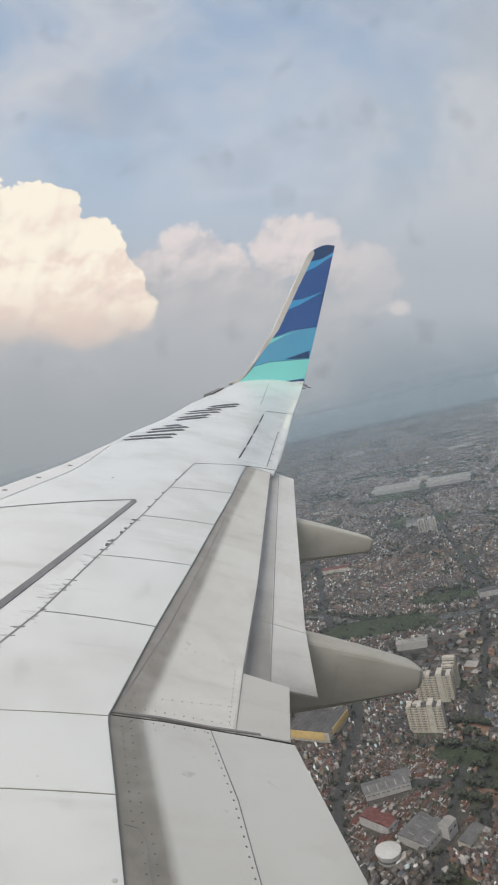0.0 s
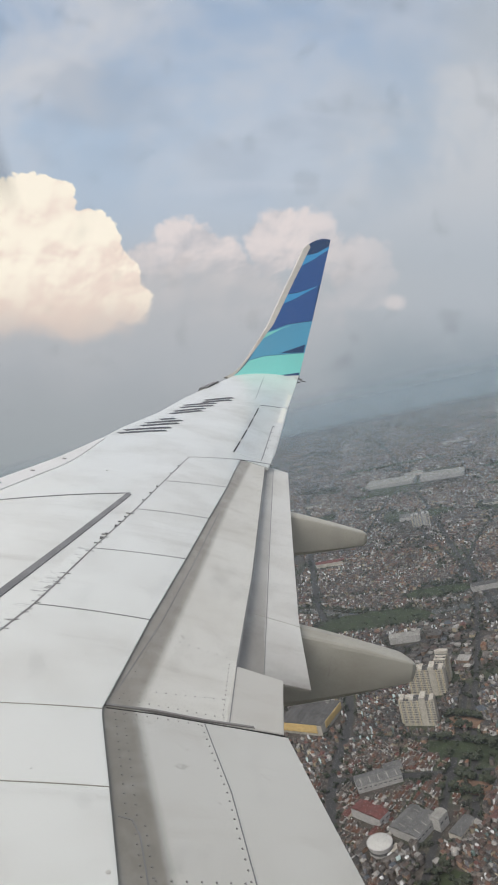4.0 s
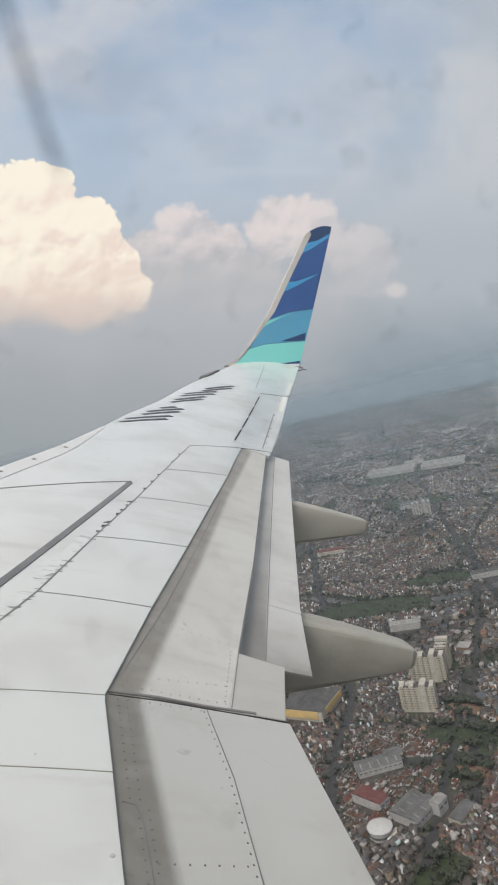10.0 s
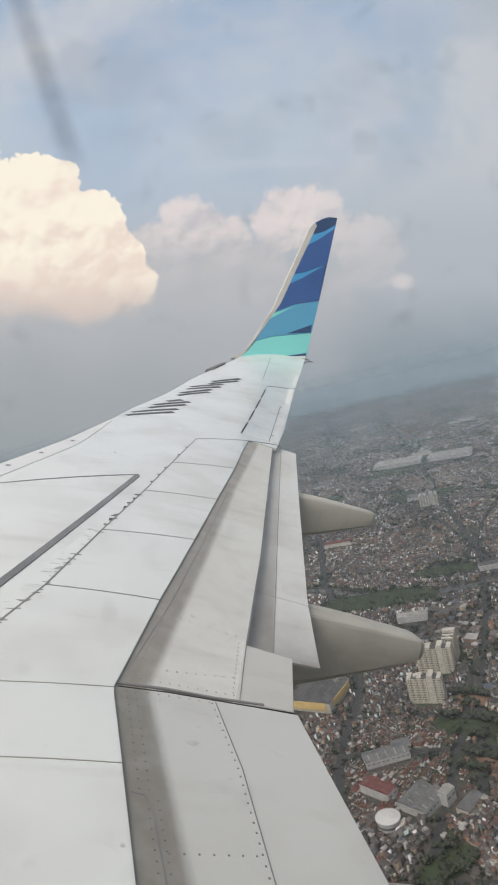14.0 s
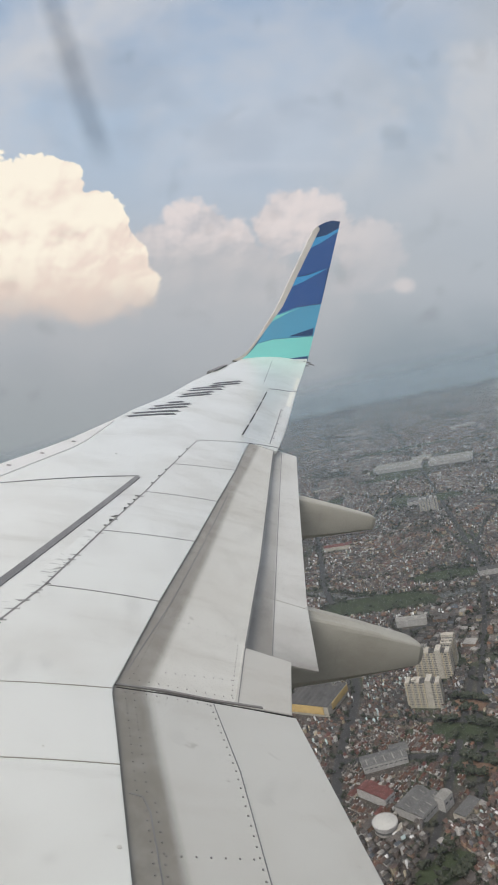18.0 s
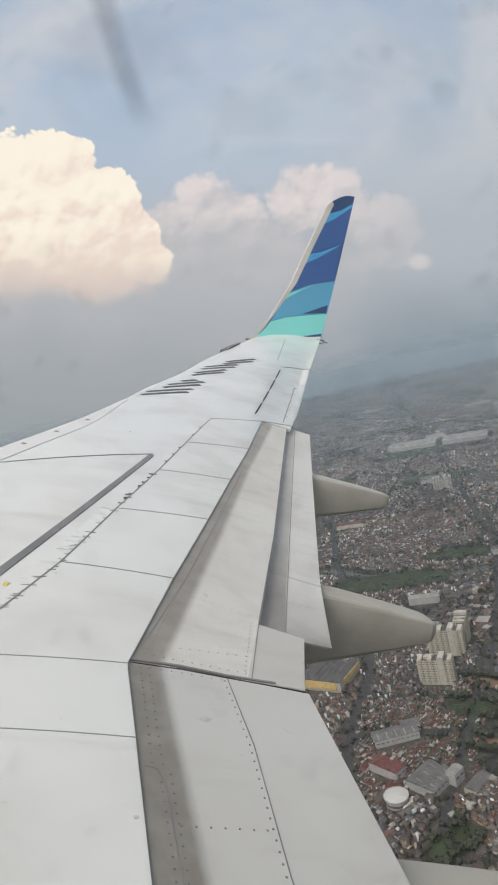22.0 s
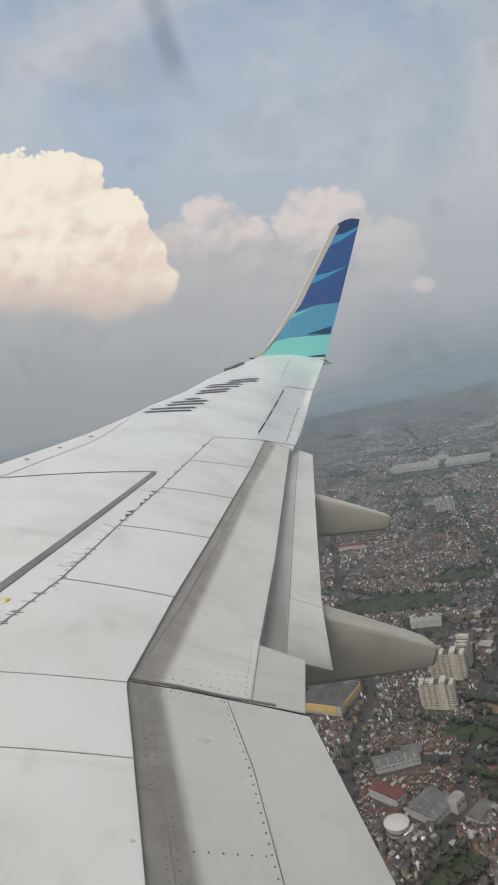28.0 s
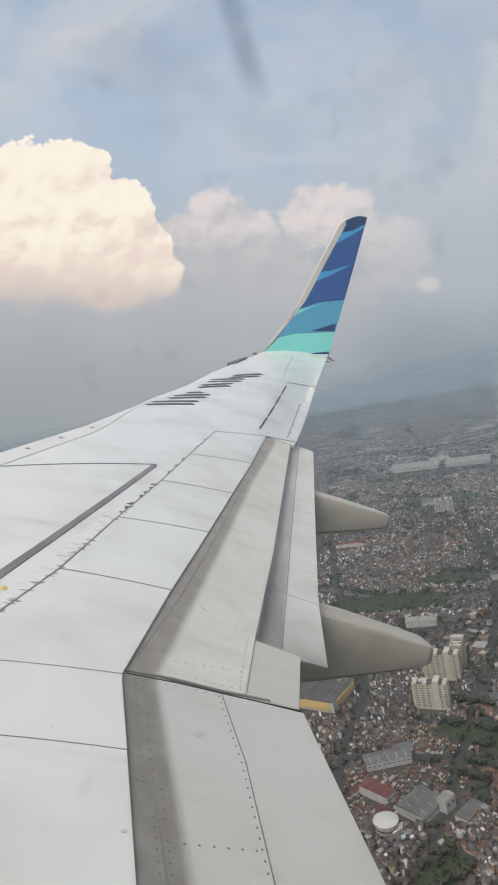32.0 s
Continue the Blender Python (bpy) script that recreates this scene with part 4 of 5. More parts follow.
BROWN, TERRA, RED = (0.088, 0.054, 0.041, 1), (0.142, 0.072, 0.047, 1), (0.122, 0.047, 0.038, 1)
ORANGE = (0.20, 0.096, 0.054, 1)
ASH, TIN, PALE, SOOT, BLUE = (0.083, 0.070, 0.061, 1), (0.132, 0.115, 0.100, 1), (0.36, 0.34, 0.31, 1), (0.035, 0.032, 0.028, 1), (0.075, 0.088, 0.105, 1)
TAN = (0.13, 0.105, 0.088, 1)
ROOF = (
    island("mixed_roofs", stops(BROWN, SOOT, TIN, BROWN, ASH, TAN, BROWN, SOOT, TERRA, ASH, PALE, BROWN, RED, SOOT, TERRA, BROWN, SOOT)),
    island("tiled_roofs", stops(TERRA, BROWN, ASH, ORANGE, BROWN, RED, SOOT, TAN, TERRA, SOOT, BROWN, PALE, ORANGE, ASH)),
    island("grey_roofs", stops(ASH, SOOT, TIN, ASH, BROWN, PALE, ASH, SOOT, BLUE, TIN, SOOT)),
    island("shed_roofs", stops(TIN, ASH, PALE, TIN, ASH, BROWN, SOOT, TIN)),
)
WALLS = island("rendered_walls", stops((0.36, 0.34, 0.31, 1), (0.24, 0.21, 0.18, 1), (0.62, 0.60, 0.57, 1), (0.17, 0.15, 0.135, 1), (0.46, 0.39, 0.27, 1), (0.25, 0.25, 0.25, 1), (0.20, 0.165, 0.14, 1), (0.36, 0.24, 0.17, 1)))
WHAT = ("mixed rust-brown and grey roofs", "orange-brown tiled roofs", "weathered grey roofs", "pale metal shed roofs")

near = np.hypot(LOTS[:, 0] - 235, LOTS[:, 1] - 590)
order = np.argsort(near)
SINGLE, MANY = LOTS[order[:300]], LOTS[order[300:]]
for kind in range(4):
    sel = MANY[MANY[:, 5] == kind]
    wall, wf, roof, rq, rt = houses(sel, 20 + kind)
    bulk("house_walls", wall, wf, np.zeros((0, 3), int), WALLS, "rendered walls of crowded low houses", "houses")
    bulk("house_roofs", roof, rq, rt, ROOF[kind], WHAT[kind] + " of crowded low houses", "houses")



def rooftops(L, seed):
    """Small stair heads, awnings and tanks that stand out of the roofs."""
    r = np.random.default_rng(seed)
    L = L[r.random(len(L)) < 0.42]
    n = len(L)
    c, s = np.cos(L[:, 2]), np.sin(L[:, 2])
    u, w = L[:, 3] * r.uniform(-0.5, 0.5, n), L[:, 4] * r.uniform(-0.5, 0.5, n)
    x, y = L[:, 0] + u * c - w * s, L[:, 1] + u * s + w * c
    a, b, h = r.uniform(0.4, 1.1, n), r.uniform(0.6, 2.2, n), r.uniform(3.8, 8.0, n)
    q = [np.stack([x + i * a * c - j * b * s, y + i * a * s + j * b * c, np.zeros(n) if k == 0 else h + 0.3 * i], -1) for k in (0, 1) for i, j in ((-1, -1), (1, -1), (1, 1), (-1, 1))]
    f = np.array([(4, 5, 6, 7), (0, 1, 5, 4), (1, 2, 6, 5), (2, 3, 7, 6), (3, 0, 4, 7)])[None] + np.arange(n)[:, None, None] * 8
    return np.stack(q, 1).reshape(-1, 3), f.reshape(-1, 4)


TOPS = island("rooftop_sheds", stops((0.62, 0.62, 0.61, 1), (0.10, 0.095, 0.09, 1), (0.36, 0.35, 0.33, 1), (0.75, 0.75, 0.74, 1), (0.16, 0.10, 0.07, 1), (0.12, 0.12, 0.13, 1), (0.40, 0.35, 0.25, 1), (0.09, 0.13, 0.12, 1), (0.45, 0.55, 0.54, 1), (0.20, 0.19, 0.18, 1)), grain=0.2)
v, f = rooftops(MANY, 31)
bulk("rooftop_sheds", v, f, np.zeros((0, 3), int), TOPS, "small pale stair heads and awnings on roofs", "rooftops")

# ---- fuselage side with the cabin window that the camera looks out of ----
def fuselage():
    v, f, keep = [], [], []
    nx, na = 90, 64
    for i in range(nx + 1):
        x = -3.0 + 18.0 * i / nx
        for j in range(na):
            a = 2 * math.pi * j / na
            v.append((x, 1.86 * math.cos(a) + 0.02, 1.35 + 1.95 * math.sin(a)))
    for i in range(nx):
        for j in range(na):
            xm = -3.0 + 18.0 * (i + 0.5) / nx
            a = 2 * math.pi * (j + 0.5) / na
            ym, zm = 1.86 * math.cos(a), 1.35 + 1.95 * math.sin(a)
            if ym > 0 and abs(xm - 5.0) < 0.42 and abs(zm - 1.98) < 0.48:
                continue
            k, q = i * na + j, i * na + (j + 1) % na
            f.append((k, k + na, q + na, q))
    ob = new("fuselage", mesh("fuselage", v, f, WHITE, True))
    ob.matrix_world = AIR
    return tagged(ob, "plain white airliner fuselage with a cabin window opening", "fuselage", kind="structure")


fuselage()



def window_pane():
    """The scratched inner pane just before the lens, with its soft grey dirt streak."""
    n = Net("window_acrylic")
    uv = n.put("ShaderNodeUVMap").outputs[0]
    sep = n.put("ShaderNodeSeparateXYZ", Vector=uv)
    X, Y = sep.outputs[0], sep.outputs[1]
    mid = n.math("MULTIPLY_ADD", Y, 0.33, 0.028)
    off = n.math("ABSOLUTE", n.math("SUBTRACT", X, mid))
    streak = n.math("MULTIPLY", n.step(off, 0.034, 0.004), n.step(Y, 0.330, 0.23))
    streak = n.math("MULTIPLY", streak, n.math("MULTIPLY_ADD", n.noise(uv, 9, 3), 0.5, 0.12))
    blot = n.math("MULTIPLY", n.step(n.noise(uv, 13, 2, 0.4), 0.60, 0.78), 0.13)
    dirt = n.math("MAXIMUM", streak, blot)
    clear = n.put("ShaderNodeBsdfTransparent", Color=n.mix(dirt, (0.985, 0.985, 0.985, 1), (0.25, 0.26, 0.28, 1)))
    fog = n.put("ShaderNodeBsdfTranslucent", Color=(0.8, 0.8, 0.8, 1))
    m = n.tree.nodes.new("ShaderNodeMixShader")
    m.inputs[0].default_value = 0.03
    n.tree.links.new(clear.outputs[0], m.inputs[1])
    n.tree.links.new(fog.outputs[0], m.inputs[2])
    n.tree.links.new(m.outputs[0], n.out.inputs["Surface"])
    at = AIR @ pose(4.9075, 1.603, 2.0079, 90 - 3.414, -8.614, -15.936)
    d, v, uvs = 0.055, [], []
    for px, py in ((-2400, 3400), (3300, 3400), (3300, -2200), (-2400, -2200)):
        v.append(at @ (Vector(((px - 441) / 1200, (784 - py) / 1200, -1)) * d))
        uvs.append((px / 1000, py / 1000))
    me = mesh("pane", v, [(0, 1, 2, 3)], n.mat)
    lay = me.uv_layers.new(name="UVMap")
    for loop in me.loops:
        lay.data[loop.index].uv = uvs[loop.vertex_index]
    ob = tagged(new("window_1", me), "dirty acrylic cabin window pane with a grey streak", "window", kind="structure")
    ob.visible_shadow = False


window_pane()

# ---- roads, river, open ground: thin sheets over the ground ----
def strip(pts, w, z, wob=0.0, seed=1):
    r = np.random.default_rng(seed)
    p = np.array(pts, float).reshape(-1, 2)
    line = []
    for a, b in zip(p, p[1:]):
        n = max(2, int(np.hypot(*(b - a)) / 25))
        line += [a + (b - a) * i / n for i in range(n)]
    line.append(p[-1])
    for _ in range(3):
        line = [line[0]] + [(a + 2 * b + c) / 4 for a, b, c in zip(line, line[1:], line[2:])] + [line[-1]]
    v, f = [], []
    for i, q in enumerate(line):
        d = line[min(i + 1, len(line) - 1)] - line[max(i - 1, 0)]
        d = d / np.hypot(*d)
        for s in (1, -1):
            e = w / 2 * (1 + wob * r.uniform(-1, 1))
            v.append((q[0] - s * d[1] * e, q[1] + s * d[0] * e, z))
    for i in range(len(line) - 1):
        f.append((2 * i, 2 * i + 1, 2 * i + 3, 2 * i + 2))
    return v, f


for i, (pts, w) in enumerate(ROADS):
    tagged(new("road", mesh("road", *strip(pts, w, 0.12 + 0.012 * i), ASPHALT)), "grey asphalt road between house blocks", "road", kind="structure")
tagged(new("water", mesh("water", *strip(RIVER[0], RIVER[1], 0.06, 0.2), WATER)), "murky brown river winding through the city", "river", kind="structure")


def field(cx, cy, a, b, turn, z, seed):
    r = np.random.default_rng(seed)
    c, s, m = math.cos(turn), math.sin(turn), 28
    v = [(cx, cy, z)]
    for i in range(m):
        t = 2 * math.pi * i / m
        k = r.uniform(0.86, 1.08)
        u = a * k * math.copysign(abs(math.cos(t)) ** 0.7, math.cos(t))
        w = b * k * math.copysign(abs(math.sin(t)) ** 0.7, math.sin(t))
        v.append((cx + u * c - w * s, cy + u * s + w * c, z))
    return v, [(0, 1 + i, 1 + (i + 1) % m) for i in range(m)]


for i, (cx, cy, a, b, turn, kind) in enumerate(OPEN):
    tagged(new("field", mesh("field", *field(cx, cy, a, b, turn, 0.30 + 0.03 * i, i), GRASS if kind == "grass" else EARTH)),
           "dark green open field" if kind == "grass" else "bare reddish earth lot", "field", kind="structure")

# ---- houses near the flight path, one object each ----
SHAPES = (
    ("small house with a rust-brown roof", BROWN, 3.4, 1.5, 0.55), ("small house with an orange tiled roof", TERRA, 2.9, 1.7, 0.98),
    ("small house with a dull grey roof", ASH, 3.5, 1.1, 0.98), ("small house with a pale metal roof", PALE, 2.8, 0.8, 0.98),
    ("small house with a sooty dark flat roof", SOOT, 3.9, 0.2, 0.9), ("small house with a red tiled roof", RED, 3.1, 1.7, 0.55),
    ("small house with a grey metal roof", TIN, 3.0, 1.1, 0.98), ("small house with a tan tiled roof", TAN, 3.4, 1.5, 0.6),
)
GLASS = plain("dark_window", (0.13, 0.13, 0.13, 1), 0.15, var=0.1)
OBWALL = island("house_render", stops((0.32, 0.30, 0.27, 1), (0.22, 0.19, 0.165, 1), (0.50, 0.49, 0.46, 1), (0.18, 0.16, 0.14, 1), (0.36, 0.31, 0.23, 1)), obj=True)

TOPS_OB = island("lean_to_sheet", stops((0.50, 0.50, 0.49, 1), (0.12, 0.11, 0.10, 1), (0.30, 0.29, 0.27, 1), (0.68, 0.68, 0.67, 1), (0.16, 0.10, 0.07, 1), (0.11, 0.11, 0.11, 1), (0.30, 0.27, 0.21, 1), (0.09, 0.085, 0.08, 1)), obj=True)


def cottage(label, rgb, h, rise, hip):
    """Walls with a roof and two windows, a unit wide and deep."""
    w = 0.46
    v = [(a * w, b * w, z) for z in (0, h) for a, b in ((-1, -1), (1, -1), (1, 1), (-1, 1))]
    ob = new("house", mesh("house", v, [(0, 1, 5, 4), (1, 2, 6, 5), (2, 3, 7, 6), (3, 0, 4, 7), (4, 5, 6, 7)], OBWALL))
    e = h - 0.1
    rv = [(-.5, -.5, e), (.5, -.5, e), (.5, .5, e), (-.5, .5, e), (0, -.5 * hip, h + rise), (0, .5 * hip, h + rise)]
    part("roof", (rv, [(0, 4, 5, 3), (1, 2, 5, 4), (0, 1, 4), (2, 3, 5), (3, 2, 1, 0)]), plain("roof_" + label.split()[-2], rgb, 0.8, var=0.45, scale=0.7), ob)
    lv = [(0.40, -.42, 0), (0.72, -.42, 0), (0.72, .1, 0), (0.40, .1, 0), (0.40, -.42, h - 0.5), (0.72, -.42, h - 1.1), (0.72, .1, h - 1.1), (0.40, .1, h - 0.5)]
    part("lean_to", (lv, [(4, 5, 6, 7), (0, 1, 5, 4), (1, 2, 6, 5), (2, 3, 7, 6)]), TOPS_OB, ob)
    part("water_tank", box(-0.27, 0.22, h - 0.2, 0.17, 0.15, 1.5 + rise * 0.4), TOPS_OB, ob)
    for x in (-0.2, 0.2):
        part("window", box(x, -0.462, h - 1.5, 0.12, 0.012, 0.7), GLASS, ob)
    return tagged(ob, label, "house", "crowded low houses")


MODELS = [cottage(*s) for s in SHAPES]
rng2 = np.random.default_rng(3)
used = set()
for x, y, turn, w, d, kind in SINGLE:
    i = int(rng2.choice(8, p=((0.24, 0.08, 0.2, 0.1, 0.14, 0.06, 0.1, 0.08), (0.25, 0.3, 0.05, 0.05, 0.05, 0.15, 0.05, 0.1), (0.1, 0.05, 0.3, 0.1, 0.2, 0.02, 0.18, 0.05), (0.1, 0.02, 0.25, 0.2, 0.1, 0.03, 0.28, 0.02))[int(kind)]))
    m = Matrix.LocRotScale((x, y, 0), Euler((0, 0, turn)), (w, d, rng2.uniform(0.65, 1.0)))
    if i not in used:
        used.add(i)
        MODELS[i].matrix_basis = m
    else:
        copy_thing(MODELS[i], Matrix.LocRotScale((x, y, 0), Euler((0, 0, turn)), None)).scale = (w, d, rng2.uniform(0.65, 1.0))

# ---- large buildings ----
CONC = plain("cream_render", (0.42, 0.39, 0.33, 1), 0.85, var=0.2, scale=0.15)
CONC2 = plain("white_render", (0.36, 0.35, 0.33, 1), 0.85, var=0.2, scale=0.2)
SHADE = plain("window_recess", (0.10, 0.10, 0.105, 1), 0.4, var=0.4, scale=0.4)
FIN = plain("pale_yellow_render", (0.50, 0.43, 0.30, 1), 0.85, var=0.15, scale=0.2)
ROOFD = plain("dark_flat_roof", (0.085, 0.082, 0.078, 1), 0.9, var=0.4, scale=0.08)
METAL = plain("weathered_metal_roof", (0.125, 0.122, 0.116, 1), 0.6, var=0.35, scale=0.1)
PALEROOF = plain("white_roof_sheet", (0.44, 0.43, 0.40, 1), 0.5, var=0.12, scale=0.2)
METALP = plain("pale_metal_roof", (0.27, 0.26, 0.235, 1), 0.6, var=0.3, scale=0.1)
YELL = plain("yellow_wall", (0.56, 0.40, 0.16, 1), 0.8, var=0.2, scale=0.2)
ROOFR = plain("red_tile_roof", (0.14, 0.050, 0.042, 1), 0.8, var=0.4, scale=0.3)


def place(ob, x, y, turn):
    ob.matrix_basis = pose(x, y, 0, 0, 0, math.degrees(turn))
    return ob


def tower(x, y, turn, lx, ly, floors, wall, label):
    h = floors * 2.9
    t = tagged(new("apartment_block"), label, "apartment building", "apartment blocks")
    part("core", box(0, 0, 0, lx - 1.6, ly - 1.6, h), SHADE, t)
    for k in range(floors + 1):
        part("balcony_band", box(0, 0, k * 2.9 - (0 if k == 0 else 0.55), lx, ly, 1.15 if k else 1.6), wall, t)
    n = int(lx / 3.2)
    pier = mesh("pier", *box(0, 0, 0, 0.7, 0.9, h), wall)
    for i in range(n + 1):
        for s in (-1, 1):
            o = new("pier", pier)
            o.parent, o.location = t, (-lx / 2 + 0.35 + (lx - 0.7) * i / n, s * (ly / 2 - 0.42), 0)
    m = int(ly / 3.4)
    for i in range(1, m):
        for s in (-1, 1):
            o = new("pier", pier)
            o.parent, o.location = t, (s * (lx / 2 - 0.33), -ly / 2 + ly * i / m, 0)
    fin = mesh("fin", *box(0, 0, 0, 1.0, 0.5, h + 1.2), FIN)
    for i in range(0, n, 2):
        for s in (-1, 1):
            o = new("fin", fin)
            o.parent, o.location = t, (-lx / 2 + (lx - 0.7) * (i + 0.5) / n + 0.35, s * (ly / 2 + 0.12), 0)
    for i in range(4):
        part("parapet_step", box(-lx * 0.42 + lx * 0.28 * i, 0, h + 0.6, lx * 0.12, ly - 0.4, 1.5), wall, t)
    part("roof", box(0, 0, h + 0.6, lx - 0.8, ly - 0.8, 0.3), ROOFD, t)
    part("stair_tower", box(lx * 0.18, 0, 0, 6.5, ly + 1.2, h + 4.5), wall, t)
    part("stair_tower", box(-lx * 0.25, 0, h, 5, 6, 3.2), wall, t)
    part("water_tank", box(-lx * 0.05, 1, h + 0.9, 3, 3, 1.6), METAL, t)
    return place(t, x, y, turn)


tower(366, 727, -0.69, 44, 15, 11, CONC, "cream apartment block with rows of balconies")
tower(322, 676, -0.69, 40, 14, 10, CONC, "cream apartment block with a flat roof")
tower(398, 742, 0.88, 32, 14, 11, CONC, "cream apartment block set end-on behind another")
tower(774, 1411, -0.55, 42, 18, 9, CONC2, "white slab building among low houses")
tower(1610, 4050, -0.4, 26, 18, 17, CONC, "hazy distant apartment tower")
tower(2350, 3850, -0.4, 24, 18, 15, CONC2, "hazy distant office tower")


def shed(x, y, turn, lx, ly, h, bays, roof, wall, label, skylight=False):
    """A hall under one or more shallow ridged roofs."""
    t = tagged(new("warehouse"), label, "warehouse")
    part("wall", box(0, 0, 0, lx, ly, h), wall, t)
    w = ly / bays
    for k in range(bays):
        y0 = -ly / 2 + k * w
        e = 0.35
        v = [(-lx / 2 - e, y0, h + .05), (lx / 2 + e, y0, h + .05), (lx / 2 + e, y0 + w, h + .05), (-lx / 2 - e, y0 + w, h + .05), (-lx / 2 - e, y0 + w / 2, h + .05 + w * 0.13), (lx / 2 + e, y0 + w / 2, h + .05 + w * 0.13)]
        r = part("roof", (v, [(0, 1, 5, 4), (2, 3, 4, 5), (0, 4, 3), (1, 2, 5)]), roof, t)
        if skylight:
            for q in range(max(2, int(lx / 9))):
                cx = -lx / 2 + lx * (q + 0.5) / max(2, int(lx / 9))
                part("skylight", ([(cx - .5, y0 + w * .08, h + .12 + w * .021), (cx + .5, y0 + w * .08, h + .12 + w * .021), (cx + .5, y0 + w * .45, h + .12 + w * .117), (cx - .5, y0 + w * .45, h + .12 + w * .117)], [(0, 1, 2, 3)]), METALP, r)
    n = max(2, int(lx / 5)) if x * x + y * y < 5.5e5 else 0
    for i in range(n):
        part("window", box(-lx / 2 + lx * (i + 0.5) / n, -ly / 2 - 0.02, h * 0.55, lx / n * 0.55, 0.08, h * 0.14), GLASS, t)
    return place(t, x, y, turn)


mall = shed(221, 764, 0.72, 56, 58, 13, 8, ROOFD, CONC, "shopping hall with a dark roof and a yellow front")
part("yellow_front", box(-28.6, 2, 3.5, 0.8, 50, 9.5), YELL, mall, "bright yellow fascia")
part("yellow_front", box(4, -29.6, 5, 44, 0.8, 7.5), YELL, mall, "bright yellow fascia")
part("roof_drum", join(*[box(24 + 3.2 * math.cos(a), -14 + 3.2 * math.sin(a), 13.0, 1.3, 1.3, 3.4, a) for a in np.linspace(0, 2 * math.pi, 17)[:16]]), METALP, mall)
for k, (x, y) in enumerate(((985, 1938), (1115, 1843))):
    shed(x, y, -0.63, 150 if k == 0 else 130, 86, 11, 7, METALP, CONC2, "long pale warehouse with ridged roofs")
shed(231, 609, -0.2, 46, 20, 7, 1, METAL, CONC2, "long grey metal roofed warehouse", True)
shed(252, 616, -0.2, 18, 14, 6, 1, METAL, CONC, "small grey metal roofed hall")
shed(226, 530, 0.45, 34, 30, 8, 2, METAL, CONC2, "grey roofed factory hall with skylights", True)
shed(246, 520, 0.45, 14, 10, 12, 1, METALP, CONC2, "cream roofed block beside a factory hall")
shed(258, 503, 0.45, 26, 12, 6, 1, METAL, CONC, "low grey roofed shed beside a road")
shed(200, 565, 0.45, 14, 34, 9, 2, ROOFR, CONC2, "two long halls with dark red roofs")


def round_hall(x, y, r, h):
    """A drum with a rim, a shallow pale roof and a low wing beside it."""
    o = tagged(new("round_hall"), "round white hall with a shallow pale roof", "hall")
    n = 32
    ring = lambda q, z: [(q * math.cos(2 * math.pi * i / n), q * math.sin(2 * math.pi * i / n), z) for i in range(n)]
    side = lambda k: [(k * n + i, k * n + (i + 1) % n, k * n + n + (i + 1) % n, k * n + n + i) for i in range(n)]
    part("wall", (ring(r, 0) + ring(r, h), side(0)), CONC2, o)
    part("window_band", (ring(r + 0.06, h * 0.3) + ring(r + 0.06, h * 0.55), side(0)), GLASS, o)
    part("rim", (ring(r + 0.2, h - 1.2) + ring(r + 0.9, h - 1.0) + ring(r + 0.9, h + 0.4) + ring(r + 0.2, h + 0.4), side(0) + side(1) + side(2)), CONC2, o)
    part("roof", (ring(r + 0.3, h + 0.2) + ring(r * 0.5, h + 1.4) + ring(0.6, h + 1.9), side(0) + side(1) + [tuple(range(2 * n, 3 * n))]), PALEROOF, o)
    part("annex", box(r * 0.4, -r * 1.02, 0, r * 1.3, r * 0.5, h * 0.5), CONC, o)
    return place(o, x, y, 0.4)


round_hall(188, 523, 10.5, 8)
shed(800, 1490, -0.5, 70, 40, 9, 3, METAL, CONC2, "grey roofed market halls")
shed(500, 1330, -0.5, 60, 22, 8, 1, ROOFR, CONC, "long hall with a rust red roof")
shed(620, 960, -0.4, 46, 18, 9, 1, ROOFD, CONC2, "long dark roofed school building")
shed(420, 880, -0.5, 44, 16, 10, 1, METALP, CONC2, "pale roofed school building beside the river")
for x, y, a, l, w, r in ((1500, 2350, -0.45, 120, 60, METALP), (1750, 2550, -0.45, 150, 50, METAL), (1300, 2900, -0.45, 110, 60, METALP), (2100, 2900, -0.45, 140, 60, METALP), (900, 2500, -0.45, 90, 40, METAL), (2400, 3300, -0.4, 160, 70, METALP), (1900, 3600, -0.4, 150, 60, METAL), (1250, 1500, -0.5, 60, 30, METALP), (1050, 1350, -0.5, 50, 26, METAL)):
    shed(x, y, a, l * 0.8, w * 0.8, 9, 3, r, CONC, "large hazy warehouse among houses")

rng3 = np.random.default_rng(12)
for i in range(34):
    r, a = rng3.uniform(1700, 4500), radians(rng3.uniform(12, 40))
    l, w = rng3.uniform(40, 120), rng3.uniform(20, 44)
    shed(r * math.sin(a), r * math.cos(a), rng3.normal(-0.5, 0.12), l, w, rng3.uniform(6, 9), int(rng3.integers(1, 4)), (METAL, METALP, ROOFD, METAL)[i % 4], CONC, "long hazy industrial shed among houses")

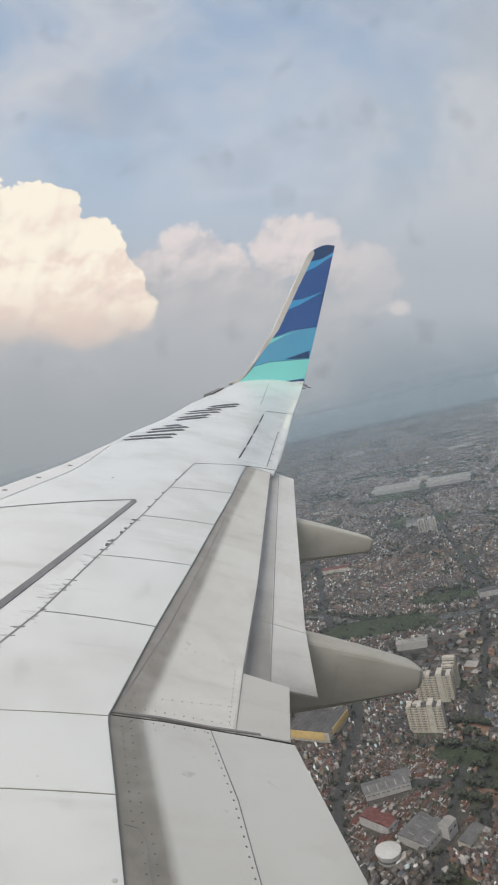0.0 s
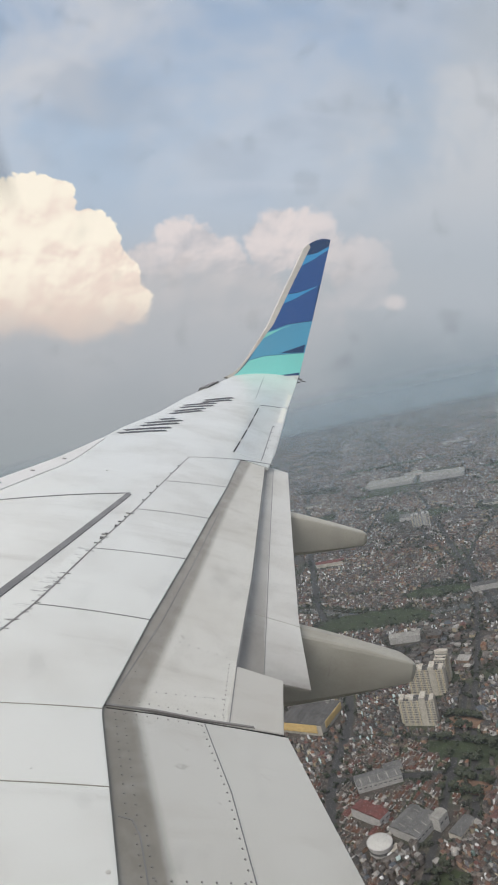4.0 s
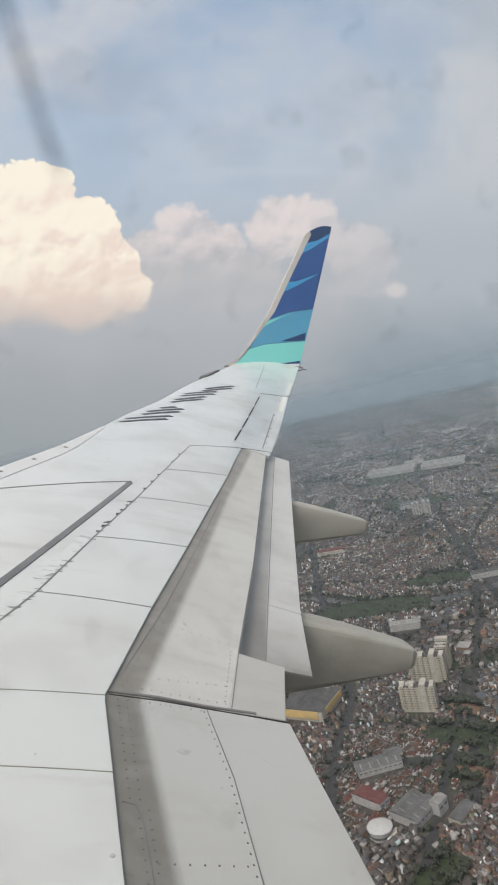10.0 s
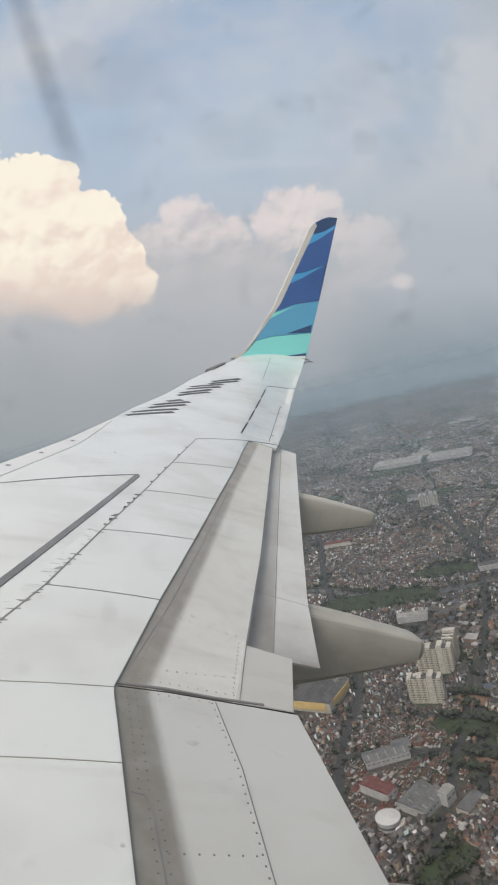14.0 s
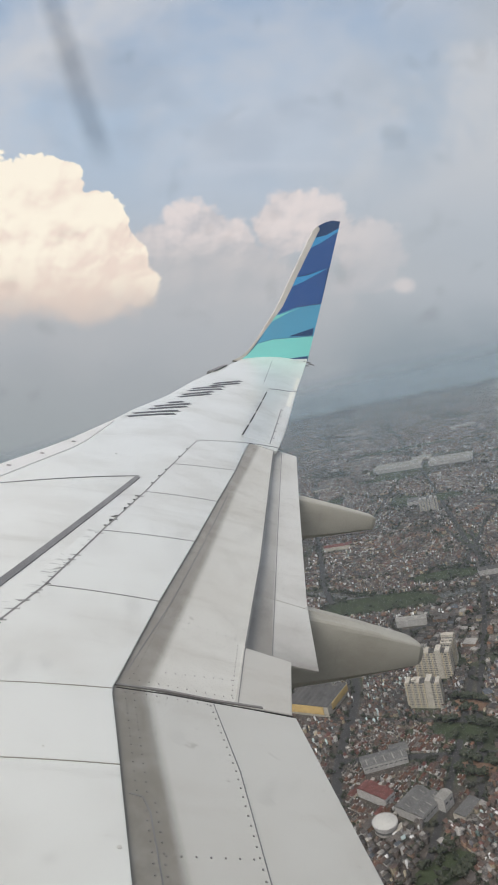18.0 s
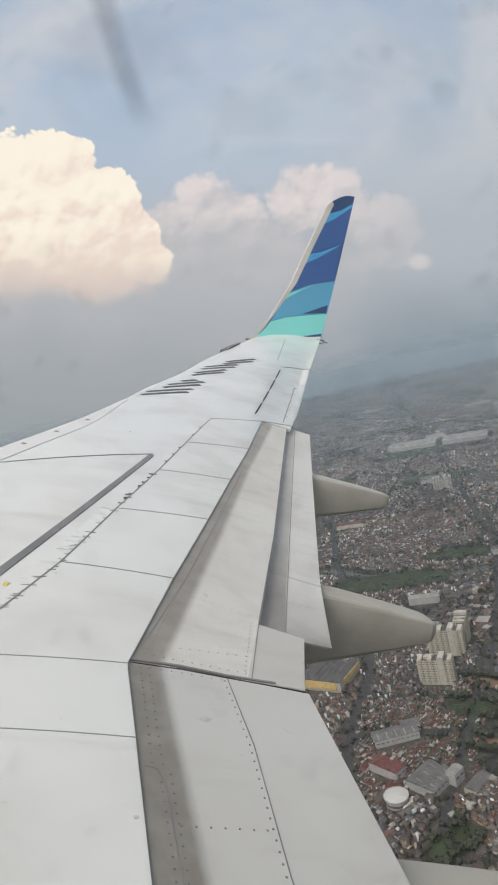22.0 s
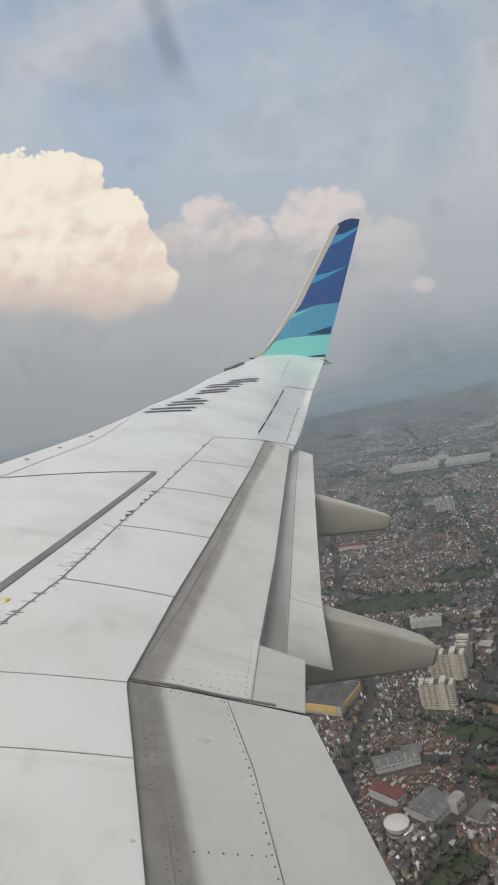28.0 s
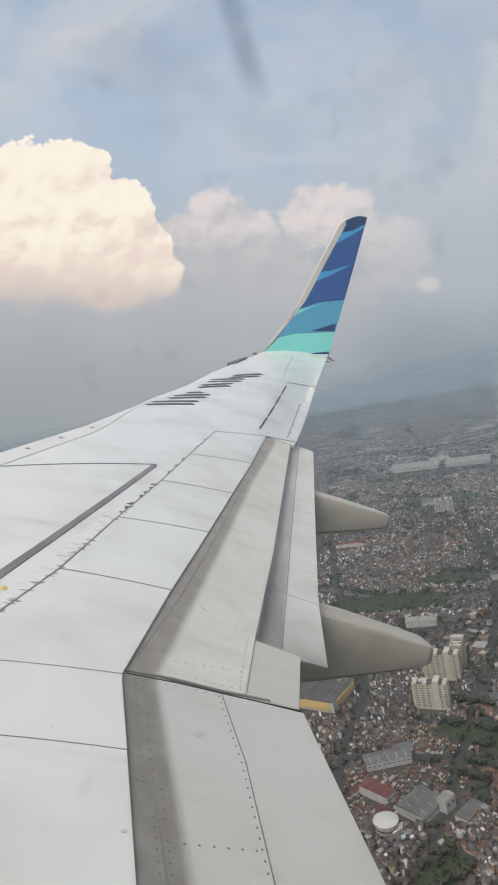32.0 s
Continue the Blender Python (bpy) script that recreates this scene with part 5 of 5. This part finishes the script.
# ---- trees ----
t = (1 + 5 ** 0.5) / 2
ICO = np.array([(-1, t, 0), (1, t, 0), (-1, -t, 0), (1, -t, 0), (0, -1, t), (0, 1, t), (0, -1, -t), (0, 1, -t), (t, 0, -1), (t, 0, 1), (-t, 0, -1), (-t, 0, 1)]) / math.hypot(1, t)
ICOF = np.array([(0, 11, 5), (0, 5, 1), (0, 1, 7), (0, 7, 10), (0, 10, 11), (1, 5, 9), (5, 11, 4), (11, 10, 2), (10, 7, 6), (7, 1, 8), (3, 9, 4), (3, 4, 2), (3, 2, 6), (3, 6, 8), (3, 8, 9), (4, 9, 5), (2, 4, 11), (6, 2, 10), (8, 6, 7), (9, 8, 1)])
LEAF = island("foliage", stops((0.016, 0.025, 0.012, 1), (0.026, 0.036, 0.017, 1), (0.021, 0.029, 0.015, 1), (0.040, 0.047, 0.024, 1)), 0.9, grain=0.4)
BARK = plain("bark", (0.10, 0.075, 0.05, 1), 0.9)


def clumps(x, y, r0, r1, per, seed):
    """Crowns made of several ragged leaf clumps each."""
    r = np.random.default_rng(seed)
    n = len(x) * per
    cx, cy = np.repeat(x, per), np.repeat(y, per)
    R = np.repeat(r.uniform(r0, r1, len(x)), per)
    cx, cy = cx + r.normal(0, 0.5, n) * R, cy + r.normal(0, 0.5, n) * R
    cz = R * r.uniform(0.9, 1.7, n)
    q = R * r.uniform(0.30, 0.66, n)
    v = ICO[None] * (q[:, None, None] * r.uniform(0.65, 1.25, (n, 12, 1))) * np.array((1, 1, 0.8)) + np.stack([cx, cy, cz], -1)[:, None]
    return v.reshape(-1, 3), (ICOF[None] + (np.arange(n) * 12)[:, None, None]).reshape(-1, 3)


def scatter(n, r_lo, r_hi, seed):
    r = np.random.default_rng(seed)
    d, a = np.sqrt(r.uniform(r_lo ** 2, r_hi ** 2, n)), np.radians(r.uniform(AZ0, AZ1, n))
    x, y = d * np.sin(a), d * np.cos(a)
    g = wave(x, y, 0.016, 3) + 0.5 * wave(x, y, 0.05, 4)
    want = np.where(g > 0.80, 0.8, 0.10 + 0.18 * np.clip(wave(x, y, 0.03, 11), 0, 1))
    river = near_line(x, y, RIVER[0])
    want = np.where((river < 40) & (river > 10), 0.8, want)
    for pts, w in ROADS:
        q = near_line(x, y, pts)
        want = np.where((q < w / 2 + 8) & (q > w / 2 - 1.5), 0.62, want)
        want = np.where(q < w / 2 - 1.5, 0, want)
    want = np.where(in_open(x, y, 8), 0.5, want)
    want = np.where(in_open(x, y, -9), 0.10, want)
    want = np.where(river < 8, 0, want)
    for kx, ky, rad in KEEP:
        want = np.where(np.hypot(x - kx, y - ky) < rad * 0.85, 0, want)
    ok = r.random(n) < want
    return x[ok], y[ok]


x, y = scatter(15000, NEAR, 1250, 5)
v, f = clumps(x, y, 1.3, 2.9, 8, 6)
bulk("tree_canopy", v, np.zeros((0, 4), int), f, LEAF, "dark green tree crowns among the houses", "trees")
x, y = scatter(62000, 1250, EDGE_R, 8)
v, f = clumps(x, y, 2.6, 6.0, 2, 9)
bulk("tree_canopy", v, np.zeros((0, 4), int), f, LEAF, "hazy dark green tree crowns among the houses", "trees")


def tree(seed):
    r = np.random.default_rng(seed)
    o = tagged(new("tree"), "dark green broadleaf tree with a ragged crown", "tree", "trees beside the fields")
    pts = [(0, 0, 0, 0.35), (0.1, 0.05, 2.2, 0.25), (0.15, 0.2, 4.2, 0.12)]
    ring = [(px + q * math.cos(a), py + q * math.sin(a), z) for px, py, z, q in pts for a in np.linspace(0, 2 * math.pi, 7)[:6]]
    tv = (ring, [(k * 6 + i, k * 6 + (i + 1) % 6, k * 6 + 6 + (i + 1) % 6, k * 6 + 6 + i) for k in range(2) for i in range(6)])
    part("trunk", tv, BARK, o)
    cv, cf = clumps(np.zeros(1), np.zeros(1), 3.2, 4.2, 26, seed)
    part("crown", (cv + (0, 0, 0.8), cf.tolist()), LEAF, o)
    return o


KINDS = [tree(s) for s in (1, 2, 3)]
for k, (cx, cy, a, b, turn, kind) in enumerate(OPEN[:6]):
    for i in range(16):
        u, w = rng2.uniform(-1, 1) * a, rng2.choice((-1, 1)) * b * rng2.uniform(0.7, 1.1)
        px, py = cx + u * math.cos(turn) - w * math.sin(turn), cy + u * math.sin(turn) + w * math.cos(turn)
        if k == 0 and i < 3:
            KINDS[i].matrix_basis = pose(px, py, 0)
        else:
            copy_thing(KINDS[i % 3], pose(px, py, 0, 0, 0, rng2.uniform(0, 360)))
